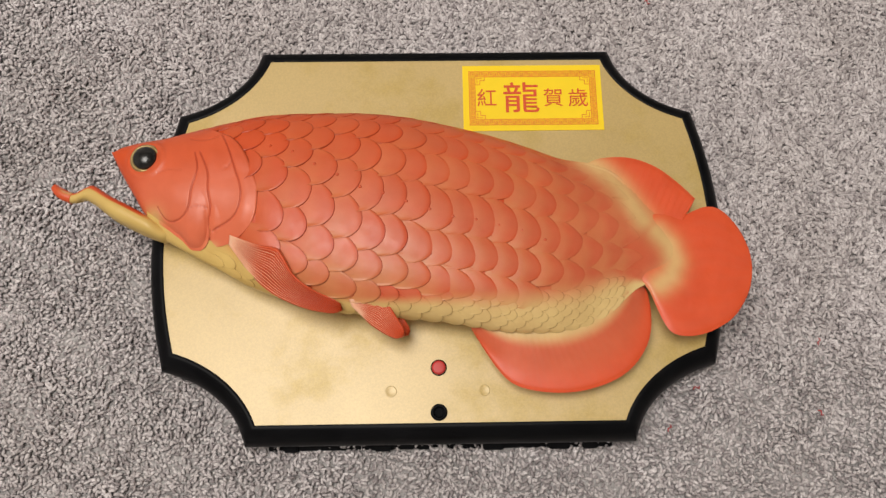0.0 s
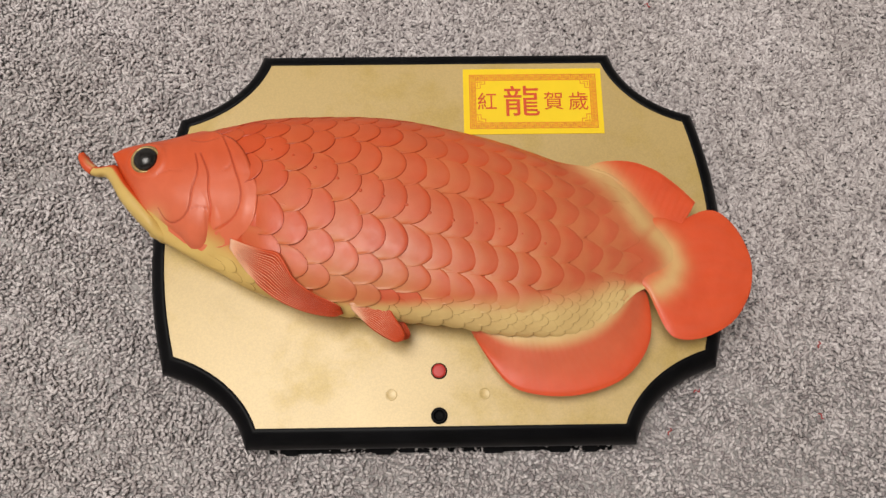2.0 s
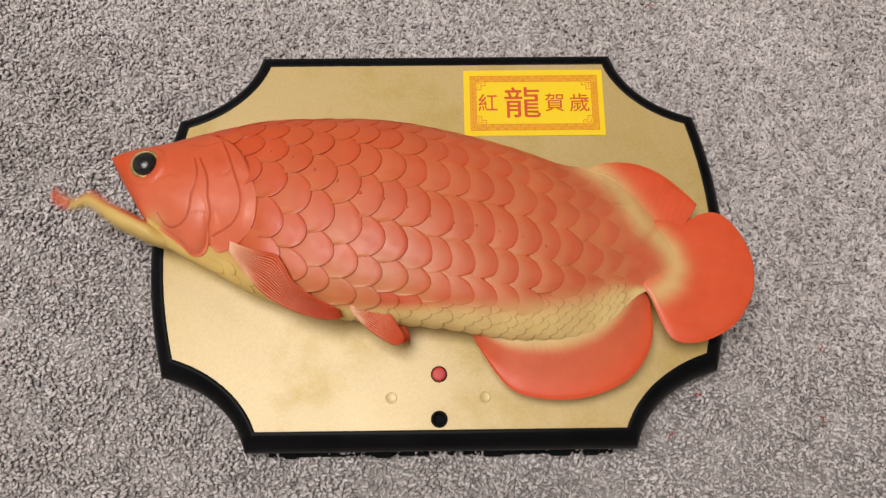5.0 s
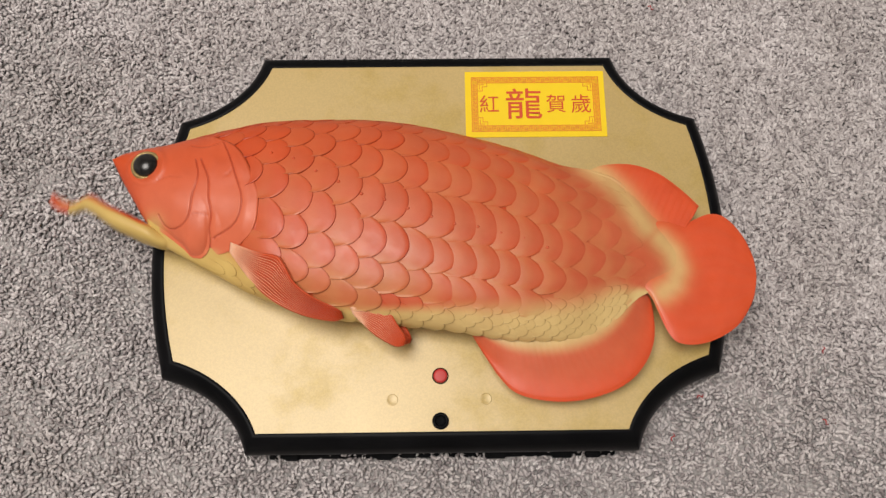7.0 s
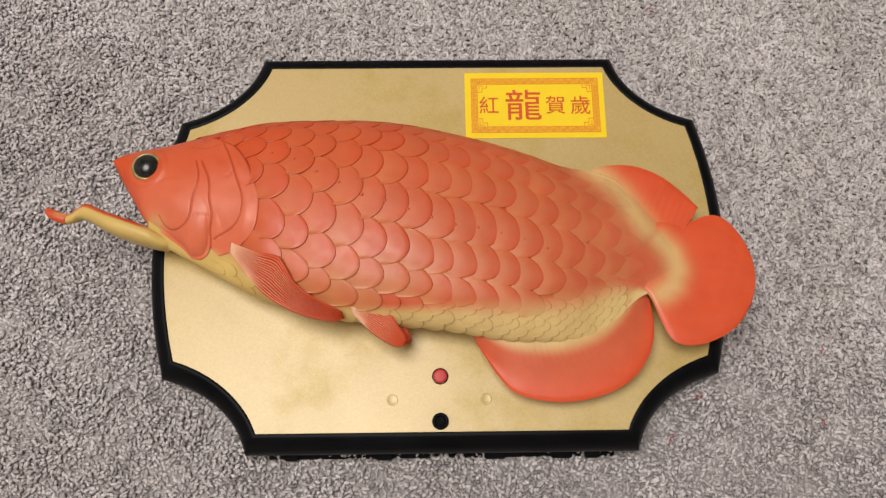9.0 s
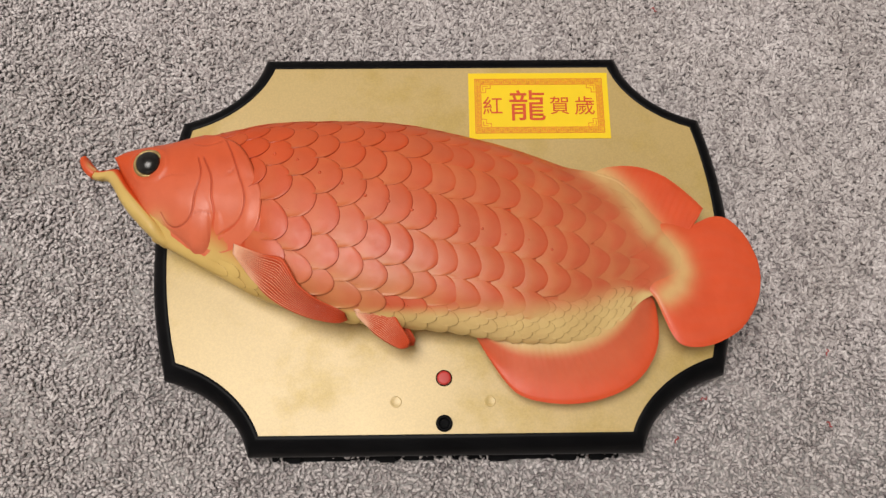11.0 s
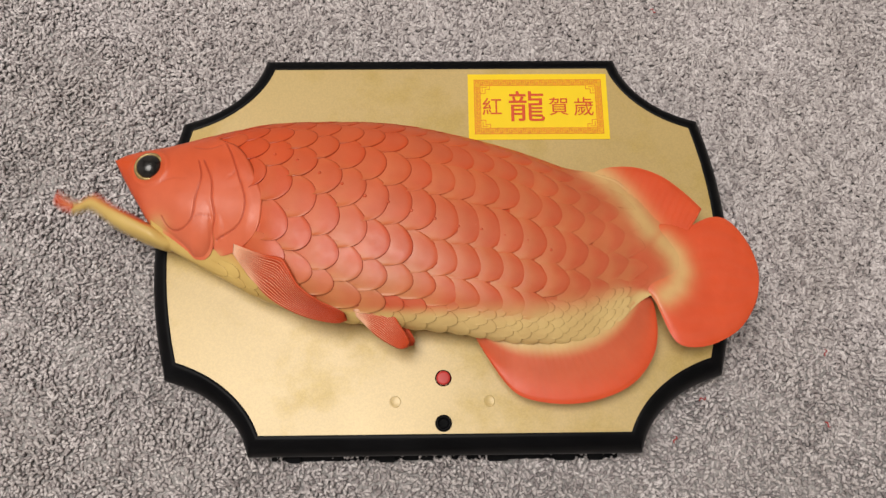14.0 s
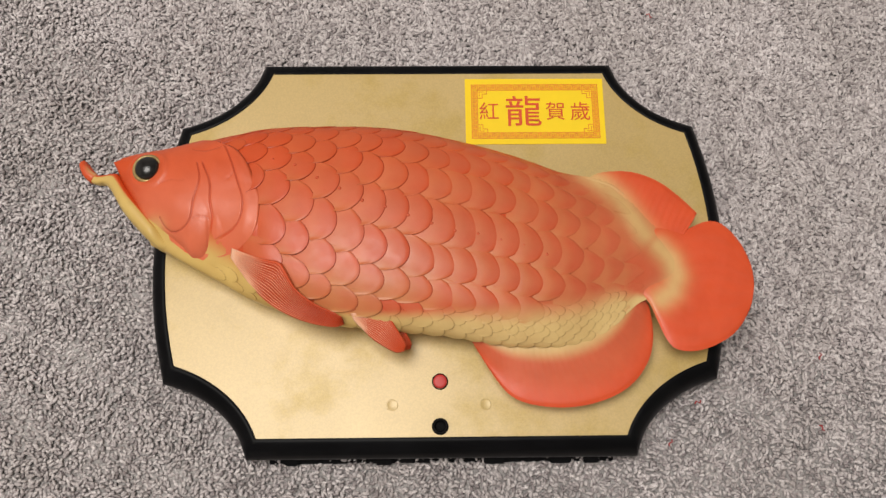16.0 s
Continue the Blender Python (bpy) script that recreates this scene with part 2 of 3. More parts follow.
    f = (tf[None] + (np.arange(n) * len(tv))[:, None, None]).reshape(-1, 3)
    me = bpy.data.meshes.new("carpet_pile")
    me.vertices.add(len(v))
    me.vertices.foreach_set("co", v.astype(np.float32).ravel())
    me.loops.add(f.size)
    me.loops.foreach_set("vertex_index", f.astype(np.int32).ravel())
    me.polygons.add(len(f))
    me.polygons.foreach_set("loop_start", np.arange(0, f.size, 3, dtype=np.int32))
    me.polygons.foreach_set("use_smooth", np.ones(len(f), dtype=bool))
    me.materials.append(YARN)
    me.update(calc_edges=True)
    tagged(new("carpet_pile", me), "mottled grey short twisted carpet pile", "carpet", kind="stuff")


def lint(x, y, turn, curl):
    pts = rounded_line([(-0.0024, 0, 0.0048), (-0.0008, curl, 0.0056), (0.001, -curl * 0.6, 0.0055), (0.0024, curl * 0.5, 0.0047)], 14)
    verts, nv = [], 6
    for p in pts:
        verts += [(p[0], p[1] + 0.0005 * math.cos(k * math.pi / 3), p[2] + 0.0005 * math.sin(k * math.pi / 3)) for k in range(nv)]
    faces = grid_faces(len(pts), nv, True) + [tuple(range(nv)), tuple(range(len(verts) - nv, len(verts)))]
    ob = new("lint", mesh_of("lint", verts, faces, LINT))
    ob.matrix_basis = pose(x, y, -0.001, 0, 0, turn)
    tagged(ob, "tiny curled red fibre caught in grey carpet", "lint", "stray fibres on the carpet")


# ---- the plaque ----
PLATE_Z = 0.034


def plaque_outline(grow=0.0, n=26):
    """The plaque's outline: straight top and bottom, hollow corners, slightly bowed sides; anticlockwise."""
    quarter = []
    p0, p1, p2, p3 = [Vector(p) for p in ((0.117, 0.12675), (0.1235, 0.108), (0.143, 0.0890), (0.1715, 0.0805))]
    for i in range(n + 1):
        s = i / n
        quarter.append(p0 * (1 - s) ** 3 + p1 * 3 * s * (1 - s) ** 2 + p2 * 3 * s * s * (1 - s) + p3 * s**3)
    side = []
    for i in range(1, 12):
        y = 0.0805 * (1 - i / 6)
        side.append(Vector((0.1715 + 0.0112 * (1 - (y / 0.0805) ** 2), y)))
    right = quarter + side + [Vector((p.x, -p.y)) for p in reversed(quarter)]
    loop = right + [Vector((-p.x, p.y)) for p in reversed(right)]
    out = []
    for i, p in enumerate(loop):
        a, b = (p - loop[i - 1]).normalized(), (loop[(i + 1) % len(loop)] - p).normalized()
        na, nb = Vector((-a.y, a.x)), Vector((-b.y, b.x))
        m = (na + nb).normalized()
        out.append(p + m * grow / max(0.45, m.dot(na)))
    return [(q.x, q.y + 0.00175) for q in out]


def ring_mesh(profile, cap_top=False, cap_bottom=False):
    bm = bmesh.new()
    rings = [[bm.verts.new((x, y, z)) for x, y in plaque_outline(o)] for o, z in profile]
    n = len(rings[0])
    for a, b in zip(rings, rings[1:]):
        for i in range(n):
            j = (i + 1) % n
            bm.faces.new((a[i], a[j], b[j], b[i]))
    if cap_top:
        bm.faces.new(rings[0])
    if cap_bottom:
        bm.faces.new(rings[-1])
    return bm


def soften(ob, angle=38):
    me = ob.data
    me.polygons.foreach_set("use_smooth", [True] * len(me.polygons))
    me.set_sharp_from_angle(angle=radians(angle))


def character(sign, x, y, high, parent, bold=0.0, wide=1.0):
    cu = bpy.data.curves.new("character", "FONT")
    cu.body, cu.size, cu.align_x, cu.align_y = sign, 1.0, "CENTER", "CENTER"
    cu.extrude, cu.offset = 0.004, bold
    probe = new("character", cu)
    dg = bpy.context.evaluated_depsgraph_get()
    me = bpy.data.meshes.new_from_object(probe.evaluated_get(dg))
    bpy.data.objects.remove(probe)
    co = np.array([v.co for v in me.vertices])
    lo, hi = co.min(axis=0), co.max(axis=0)
    s = high / (hi[1] - lo[1])
    for v in me.vertices:
        v.co = ((v.co.x - (lo[0] + hi[0]) / 2) * s * wide + x, (v.co.y - (lo[1] + hi[1]) / 2) * s + y, PLATE_Z + 0.00075 + v.co.z * 0.02)
    me.materials.clear()
    me.materials.append(RED_INK)
    piece("character", me, parent, "red printed brush-style character")


def plaque():
    top = new("wall_plaque")
    tagged(top, "black-framed gold plaque lying on grey carpet", "plaque")
    frame_profile = [(-0.0012, PLATE_Z - 0.002), (-0.0008, PLATE_Z + 0.0004), (0.0002, PLATE_Z + 0.0009), (0.0022, PLATE_Z + 0.0006), (0.0050, PLATE_Z - 0.0010), (0.0074, PLATE_Z - 0.0036), (0.0094, PLATE_Z - 0.0072), (0.0108, PLATE_Z - 0.0112), (0.0115, PLATE_Z - 0.0150), (0.0114, PLATE_Z - 0.0185), (0.0108, PLATE_Z - 0.0215), (0.0100, PLATE_Z - 0.0235), (0.0100, 0.002), (-0.0012, 0.002)]
    ob = part("frame", ring_mesh(frame_profile), BLACK, top, "black moulded plastic frame with rolled edge")
    soften(ob, 50)
    bm = bmesh.new()
    box(bm, -0.113, 0.113, -0.1386, -0.124, 0.0008, 0.0030)
    bmesh.ops.bevel(bm, geom=bm.edges[:], offset=0.0006, segments=2, affect="EDGES")
    part("back_plate", bm, BLACK_MATT, top, "thin black back plate sunk in the pile")
    ob = part("panel", ring_mesh([(-0.0002, PLATE_Z), (-0.0002, PLATE_Z - 0.004), (-0.0004, 0.002)], True, True), GOLD, top, "satin gold painted panel, slightly stained")
    soften(ob)
    for x, w in ((-0.098, 0.009), (-0.038, 0.011), (0.0345, 0.014), (0.0777, 0.014), (0.098, 0.010)):
        bm = bmesh.new()
        box(bm, x - w / 2, x + w / 2, -0.1398, -0.126, 0.002, 0.0066)
        bmesh.ops.bevel(bm, geom=bm.edges[:], offset=0.0008, segments=2, affect="EDGES")
        part("clip", bm, BLACK_MATT, top, "black moulded clip under the frame")
    # push button in its dark collar
    c = (-0.0010, -0.0896)
    z = PLATE_Z
    part("button_collar", lathe([(0.0045, z - 0.001), (0.0045, z + 0.0003), (0.0048, z + 0.0006), (0.0052, z + 0.0003), (0.0053, z - 0.001)], 40, c), BLACK_MATT, top, "thin dark collar round the button", True)
    part("button", lathe([(0.0044, z - 0.001), (0.0044, z + 0.0016), (0.0041, z + 0.0021), (0.0030, z + 0.0023), (0, z + 0.0023)], 40, c), RED_PLASTIC, top, "round red push button", True)
    # sensor eye: a black tube with a recess
    c = (-0.0012, -0.1177)
    part("sensor_socket", lathe([(0.0026, z + 0.0002), (0.0031, z + 0.0022), (0.0037, z + 0.0030), (0.0046, z + 0.0028), (0.0052, z + 0.0014), (0.0053, z - 0.001)], 40, c), BLACK, top, "black sensor socket ring", True)
    part("sensor_window", lathe([(0.0032, z + 0.0006), (0.0016, z + 0.0004), (0, z + 0.0003)], 30, c), BLACK_MATT, top, "dark sensor window", True)
    for x in (-0.0314, 0.0277):
        part("screw_plug", lathe([(0.0037, z - 0.0006), (0.0036, z + 0.00014), (0.0032, z + 0.00024), (0.0029, z + 0.00014), (0, z + 0.00014)], 30, (x, -0.1043)), GOLD, top, "small gold screw plug", True)
    # sticker with its printed fret border and four characters
    bm = bmesh.new()
    box(bm, 0.0186, 0.1160, 0.0735, 0.1233, z + 0.0001, z + 0.0005)
    sticker = part("sticker", bm, YELLOW, top, "yellow paper sticker with orange border")
    # the border's pale orange ground, a flat ring
    bm = bmesh.new()
    for a, b, c, d in ((0.0228, 0.1122, 0.0776, 0.0821), (0.0228, 0.1122, 0.1145, 0.1190), (0.0228, 0.0273, 0.0821, 0.1145), (0.1077, 0.1122, 0.0821, 0.1145)):
        box(bm, a, b, c, d, z + 0.0003, z + 0.00058)
    part("border_ground", bm, AMBER_INK, sticker, "pale orange printed band")
    bm = bmesh.new()
    x0, x1, y0, y1, zb, zt = 0.0228, 0.1122, 0.0776, 0.1190, z + 0.0004, z + 0.00072

    def bar(a, b, c, d):
        box(bm, min(a, b), max(a, b), min(c, d), max(c, d), zb, zt)

    line = 0.0005
    for d in (0.0, 0.0042):
        bar(x0 + d, x1 - d, y0 + d, y0 + d + line)
        bar(x0 + d, x1 - d, y1 - d, y1 - d - line)
        bar(x0 + d, x0 + d + line, y0 + d + line, y1 - d - line)
        bar(x1 - d, x1 - d - line, y0 + d + line, y1 - d - line)
    s = 0.0032
    k = 0
    xs = np.arange(x0 + 0.0012, x1 - s, s)
    for x in xs:
        k += 1
        for yb in (y0 + 0.0009, y1 - 0.0038):
            up = 0.0024 if k % 2 else 0.0
            bar(x, x + s - 0.0008, yb + up, yb + up + line)
            bar(x, x + line, yb + line, yb + 0.0024)
            bar(x + 0.0013, x + 0.0013 + line, yb + 0.0008, yb + 0.0020)
            bar(x + 0.0019, x + 0.0019 + line, yb + 0.0009, yb + 0.0019)
    for y in np.arange(y0 + 0.0048, y1 - 0.006, s):
        for xb in (x0 + 0.0009, x1 - 0.0038):
            bar(xb, xb + 0.0026, y, y + line)
            bar(xb + 0.0024, xb + 0.0024 + line, y + line, y + s - 0.0010)
            bar(xb + 0.0006, xb + 0.0019, y + 0.0011, y + 0.0011 + line)
            bar(xb + 0.0002, xb + 0.0016, y + 0.0019, y + 0.0019 + line)
    for cx, sx in ((x0 + 0.0046, 1), (x1 - 0.0046, -1)):
        for cy, sy in ((y0 + 0.0046, 1), (y1 - 0.0046, -1)):
            bar(cx + sx * 0.0062, cx + sx * 0.0067, cy, cy + sy * 0.0030)
            bar(cx + sx * 0.0030, cx + sx * 0.0062, cy + sy * 0.0025, cy + sy * 0.0030)
            bar(cx + sx * 0.0030, cx + sx * 0.0035, cy + sy * 0.0030, cy + sy * 0.0062)
            bar(cx, cx + sx * 0.0030, cy + sy * 0.0057, cy + sy * 0.0062)
            bar(cx + sx * 0.0006, cx + sx * 0.0046, cy + sy * 0.0009, cy + sy * 0.0014)
            bar(cx + sx * 0.0010, cx + sx * 0.0015, cy + sy * 0.0016, cy + sy * 0.0046)
    part("border", bm, ORANGE_INK, sticker, "printed orange fret border")
    for sign, x, y, high in (("\u7d05", 0.0352, 0.0986, 0.0130), ("\u9f8d", 0.0593, 0.0986, 0.0230), ("\u8cc0", 0.0816, 0.0984, 0.0135), ("\u6b72", 0.0990, 0.0982, 0.0138)):
        character(sign, x, y, high, sticker, *((0.003, 1.08) if high > 0.02 else ()))
    return top


# ---- the fish: profiles in millimetres along its length ----
TOP = Curve((-211.5, 50), (-207, 52.5), (-191, 56.5), (-176, 58.8), (-158, 63.4), (-140, 67.6), (-121, 71.8), (-103, 74.0), (-84, 74.6), (-65, 74.8), (-46, 74.2), (-27.5, 72.4), (-9, 69.3), (10, 65), (28.5, 60.4), (47, 55), (65.5, 48.6), (84, 42.5), (100, 40), (112, 36), (124, 25), (138, 8), (156, -8))
BELLY = Curve((-184, -5), (-176, -8.7), (-160, -17.8), (-141, -28.2), (-127, -36), (-112, -43.6), (-91, -51.4), (-77, -54.6), (-63, -57), (-49, -59.2), (-28, -61), (-10, -62.8), (7.5, -65.0), (18, -67), (32, -70), (50, -72), (67, -72), (84, -70), (99, -64.5), (114, -54), (125, -44.5), (136, -40), (156, -35))
MOUTH = Curve((-211.7, 49), (-205.7, 37.3), (-195, 19.7), (-186, 6.1), (-177.3, 0.3), (-160.5, -12.5), (-154.5, -18), (-149.5, -18.8), (-145.5, -17), (-142.5, -13.5), (-137.5, -17.6), (-127, -15.5), (-116, -11), (-108, -9))
THICK = Curve((-212, 5), (-205, 9), (-190, 15), (-170, 20), (-140, 24), (-90, 27), (-40, 27.5), (0, 25.5), (40, 21), (75, 16), (105, 9.5), (125, 4.6), (140, 1.8), (150, 0.7), (156, 0.3))
# the throat lies lower than the gill covers; towards the tail the flanks thin out to an edge
THROAT = Curve((-190, 0.56), (-130, 0.64), (-106, 1.0), (160, 1.0))
NAPE = Curve((-190, 0.92), (-160, 0.985), (-130, 0.99), (-118, 1.0), (160, 1.0))
EDGE = Curve((-212, 0.82), (20, 0.82), (60, 1.0), (85, 1.7), (105, 3.0), (160, 3.2))
MID_Z = 56.0

BACK_RED, FLANK_RED, PINK, CREAM, GROOVE_SHADE, FIN_RED, DUSTY, BUFF = (0.60, 0.074, 0.014), (0.58, 0.080, 0.024), (0.62, 0.125, 0.055), (0.66, 0.48, 0.20), (0.36, 0.045, 0.018), (0.68, 0.084, 0.024), (0.53, 0.130, 0.062), (0.62, 0.435, 0.135)
CREAM_DEPTH = Curve((-190, 22), (-130, 19), (-112, 12), (-60, 6), (-30, 7), (0, 10), (40, 17), (80, 21), (105, 20), (122, 7), (135, 0.5), (160, 0.5))
DORSAL_ROOT = [(97, 43), (106, 36), (117, 24), (125, 11), (131, 0)]
TAIL_ROOT = [(140, -8), (147, -16), (150, -27), (146, -37), (139, -42)]


TAN, SALMON = (0.56, 0.235, 0.090), (0.68, 0.165, 0.080)


def paint(x, y, centre=0.0):
    """Sprayed paint: red back, pink flanks, cream belly and fin roots."""
    t, b = TOP(x), BELLY(x)
    v = (y - b) / max(6.0, t - b)
    red = blend(FLANK_RED, BACK_RED, smoothstep(0.50, 0.90, v))
    red = blend(red, PINK, 0.35 * centre * smoothstep(1.0, 0.6, v))
    d = CREAM_DEPTH(x)
    c = 0.96 * smoothstep(b + d * 1.5, b + d * 0.5, y) if d > 1 else 0.0
    c = max(c, 0.80 * math.exp(-(line_distance((x, y), DORSAL_ROOT) / 9.0) ** 2), 0.80 * math.exp(-(line_distance((x, y), TAIL_ROOT) / 8.0) ** 2))
    red = blend(red, DUSTY, max(0.55 * smoothstep(30, 100, x) * smoothstep(178, 140, x), 0.55 * centre * smoothstep(-130, 20, x) * smoothstep(150, 110, x)))
    return blend(red, blend(BUFF, CREAM, smoothstep(-110, 20, x)), c)


def section(x, w, lift=0.0, top=None, bottom=None, thick=1.0):
    """A point of the body's skin: w runs round it from -90 (belly) over 0 (crest) to 90 (back), in degrees, and on below."""
    t, b = (top or TOP)(x), (bottom or BELLY)(x)
    yc, hw = (t + b) / 2, (t - b) / 2
    k = THICK(x) * thick
    if bottom is None and x < -100:
        k *= NAPE(x) + (THROAT(x) - NAPE(x)) * smoothstep(0, -55, w)
    a = radians(w)
    s, c = math.sin(a), math.cos(a)
    y = yc + hw * math.copysign(abs(s) ** 0.92, s)
    z = MID_Z + (k if c > 0 else k * 0.86) * math.copysign(abs(c) ** EDGE(x), c)
    if lift:
        n = Vector((0, s / max(hw, 1), c / max(k, 1))).normalized()
        y, z = y + n.y * lift, z + n.z * lift
    return Vector((x, y, z))


def skin_height(x, y):
    """How high the body's skin lies over a place of the plaque."""
    t, b = TOP(x), BELLY(x)
    v = (y - (t + b) / 2) / ((t - b) / 2)
    if abs(v) >= 1:
        return MID_Z
    return section(x, math.degrees(math.asin(abs(v) ** (1 / 0.92))) * (1 if v > 0 else -1)).z


def loft(name, xs, ws, at, colour, parent, label=""):
    verts, cols = [], []
    for x in xs:
        for w in ws:
            p = at(x, w)
            verts.append(p * MM)
            cols.append(colour(p))
    n = len(ws)
    faces = grid_faces(len(xs), n, True) + [tuple(range(n)), tuple(range(len(verts) - n, len(verts)))]
    return piece(name, mesh_of(name, verts, faces, RUBBER, cols), parent, label)


JOINTS = (-54.0, -24.0, 18.5, 73.5)


def joint_of(x):
    return sum(x > j for j in JOINTS)


# where the gill cover ends: round the head's own section, and round the body's
gill_edge = Curve((-180, -158), (-100, -134), (-90, -129), (-66, -116.5), (-41, -112.7), (-22, -112.2), (-3, -116.7), (16, -122.8), (32, -130), (50, -142), (70, -153), (90, -158), (180, -158))
gill_on_body = Curve((-90, -127), (-28, -124), (-20, -116.5), (-10, -112.7), (0, -112.4), (12, -116.7), (27, -122.8), (39, -130), (55, -142), (75, -154), (90, -158))
# the flank's middle row of scales sinks from the nape to the tail
MIDDLE_ROW = Curve((-156, 70), (-140, 64), (-126, 57.5), (-111, 51), (-96, 46), (-80, 39.5), (-66, 31.5), (-50, 22), (-35.5, 15.5), (-20.6, 10.5), (-7.7, 6.5), (5.7, 0.5), (20, -2.2), (34, -5), (47, -7), (60, -11), (73, -15), (97, -20), (125, -24))


def round_angle(x, y):
    """The angle round the body at which its skin stands at that height of the picture plane."""
    t, b = TOP(x), BELLY(x)
    v = max(-0.999, min(0.999, (y - (t + b) / 2) / ((t - b) / 2)))
    return math.copysign(math.degrees(math.asin(abs(v) ** (1 / 0.92))), v)


def scale_piece(xc, wc, rx, dw, lift, parent, seed, rim=0.9):
    """One overlapping scale moulded to the body: a rounded hind edge, its lower rim lying over the scale below."""
    large = rx > 9
    ns, nb = 12, 19
    rng = random.Random(seed)
    lift *= rng.uniform(0.85, 1.15)
    wob, skew = rng.uniform(-0.05, 0.05), rng.uniform(-0.7, 0.7)
    wc, dw = wc + rng.uniform(-1.3, 1.3), dw * rng.uniform(0.97, 1.05)
    tint = rng.uniform(-0.15, 0.35)
    far = smoothstep(-50, 50, xc) if large else 0.0
    dome = lift * (0.36 + 0.45 * far)
    lift *= 0.88 - 0.42 * far
    rim *= min(1.0, lift / 0.7) * (1 - 0.15 * far)
    wide, power = (0.58, 2.0 - 0.35 * far) if large else (0.60, 2.2)
    first = max(xc - rx * 0.9, gill_on_body(wc) - 2.0) if large else xc - rx * 1.45
    verts, cols = [], []
    for i in range(ns + 1):
        for j in range(nb):
            b = 2 * j / (nb - 1) - 1
            b = math.copysign(abs(b) ** 0.8, b)
            s = (0, 0.16, 0.32, 0.47, 0.61, 0.73, 0.82, 0.885, 0.93, 0.96, 0.984, 1, 1)[i]
            back = rx * (1 + wob) * (-0.06 - 0.42 * far + (1.06 + 0.42 * far) * max(0.0, 1 - abs(b) ** power) ** (0.56 + 0.04 * far))
            x = skew + first + max(1.0, xc + back - first) * s
            edge = smoothstep(0.86, 1.0, s)
            h = lift * (-0.40 + 1.25 * s) + dome * (1 - b * b) * math.sin(math.pi * min(1, s * 0.98)) - lift * (0.16 + 0.30 * far) * edge * edge - lift * (0.30 - 0.20 * far) * b * s
            if i == ns:
                h, x = -0.6 * lift - 0.3, x + 0.05
            p = section(x, max(-100, min(100, wc + b * dw * wide)), h)
            verts.append(p * MM)
            middle = max(0.0, 1 - b * b) * smoothstep(0.0, 0.45, s) * smoothstep(1.02, 0.80, s)
            c = paint(p.x, p.y, middle)
            if large:
                bare = (smoothstep(0.45, 1.0, abs(b)) * (0.34 - 0.16 * far) + smoothstep(0.78, 0.40, s) * 0.20) * smoothstep(-118, -104, xc)
                bare += 0.30 * smoothstep(-20, -42, p.y) * smoothstep(10, -30, p.x)
                bare *= 0.40 + 0.5 * smoothstep(60, 25, p.y) + 0.5 * smoothstep(15, -25, p.y) + 0.5 * smoothstep(-20, 50, p.x)
                c = blend(c, TAN, min(0.75, max(0.0, bare + tint * 0.30)))
            # hind rim darkened: a deeper edge colour plus painted shade of the crevice
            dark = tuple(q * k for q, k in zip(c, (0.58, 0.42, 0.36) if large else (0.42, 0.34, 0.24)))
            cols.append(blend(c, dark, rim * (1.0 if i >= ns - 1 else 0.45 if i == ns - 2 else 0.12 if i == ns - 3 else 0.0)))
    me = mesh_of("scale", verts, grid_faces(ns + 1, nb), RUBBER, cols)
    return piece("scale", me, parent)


def fin_piece(name, upper, lower, heights, parent, colour, rays=0, amp=0.0, along=True, thick=2.6, n=64, m=24, label=""):
    """A solid fin between two edge lines, with raised rays and a rounded rim."""
    up, lo = rounded_line(upper, n), rounded_line(lower, n)
    verts, cols = [], []
    for side in (1, -1):
        for i in range(n):
            for j in range(m):
                s, b = i / (n - 1), j / (m - 1)
                p = up[i] * (1 - b) + lo[i] * b
                rim = max(0.0, 1 - abs(2 * b - 1) ** 6) ** 0.5 * max(0.0, 1 - abs(2 * s - 1) ** 18) ** 0.5
                q = b if along else s
                ray = math.sin(q * rays * math.pi * 2 + 0.9 * math.sin(5 * (s if along else b)) + 0.9 * math.sin(11 * q + 4 * (s if along else b))) if rays else 0.0
                fade = smoothstep(0.0, 0.15, s) * smoothstep(0.04, 0.14, b) if along else smoothstep(0.75, 0.4, b)
                z = heights(s, b, p[0], p[1]) + side * thick / 2 * rim + (amp * ray * rim * fade if side > 0 else 0.0)
                verts.append((p[0] * MM, p[1] * MM, z * MM))
                cols.append(colour(p[0], p[1], s, b, ray))
    top = grid_faces(n, m)
    bottom = [tuple(reversed(f)) for f in grid_faces(n, m, base=n * m)]
    edge = [i * m for i in range(n)] + [(n - 1) * m + j for j in range(1, m)] + [i * m + m - 1 for i in range(n - 2, -1, -1)] + [j for j in range(m - 2, 0, -1)]
    rim = [(a, b, b + n * m, a + n * m) for a, b in zip(edge, edge[1:] + edge[:1])]
    return piece(name, mesh_of(name, verts, top + bottom + rim, RUBBER, cols), parent, label)


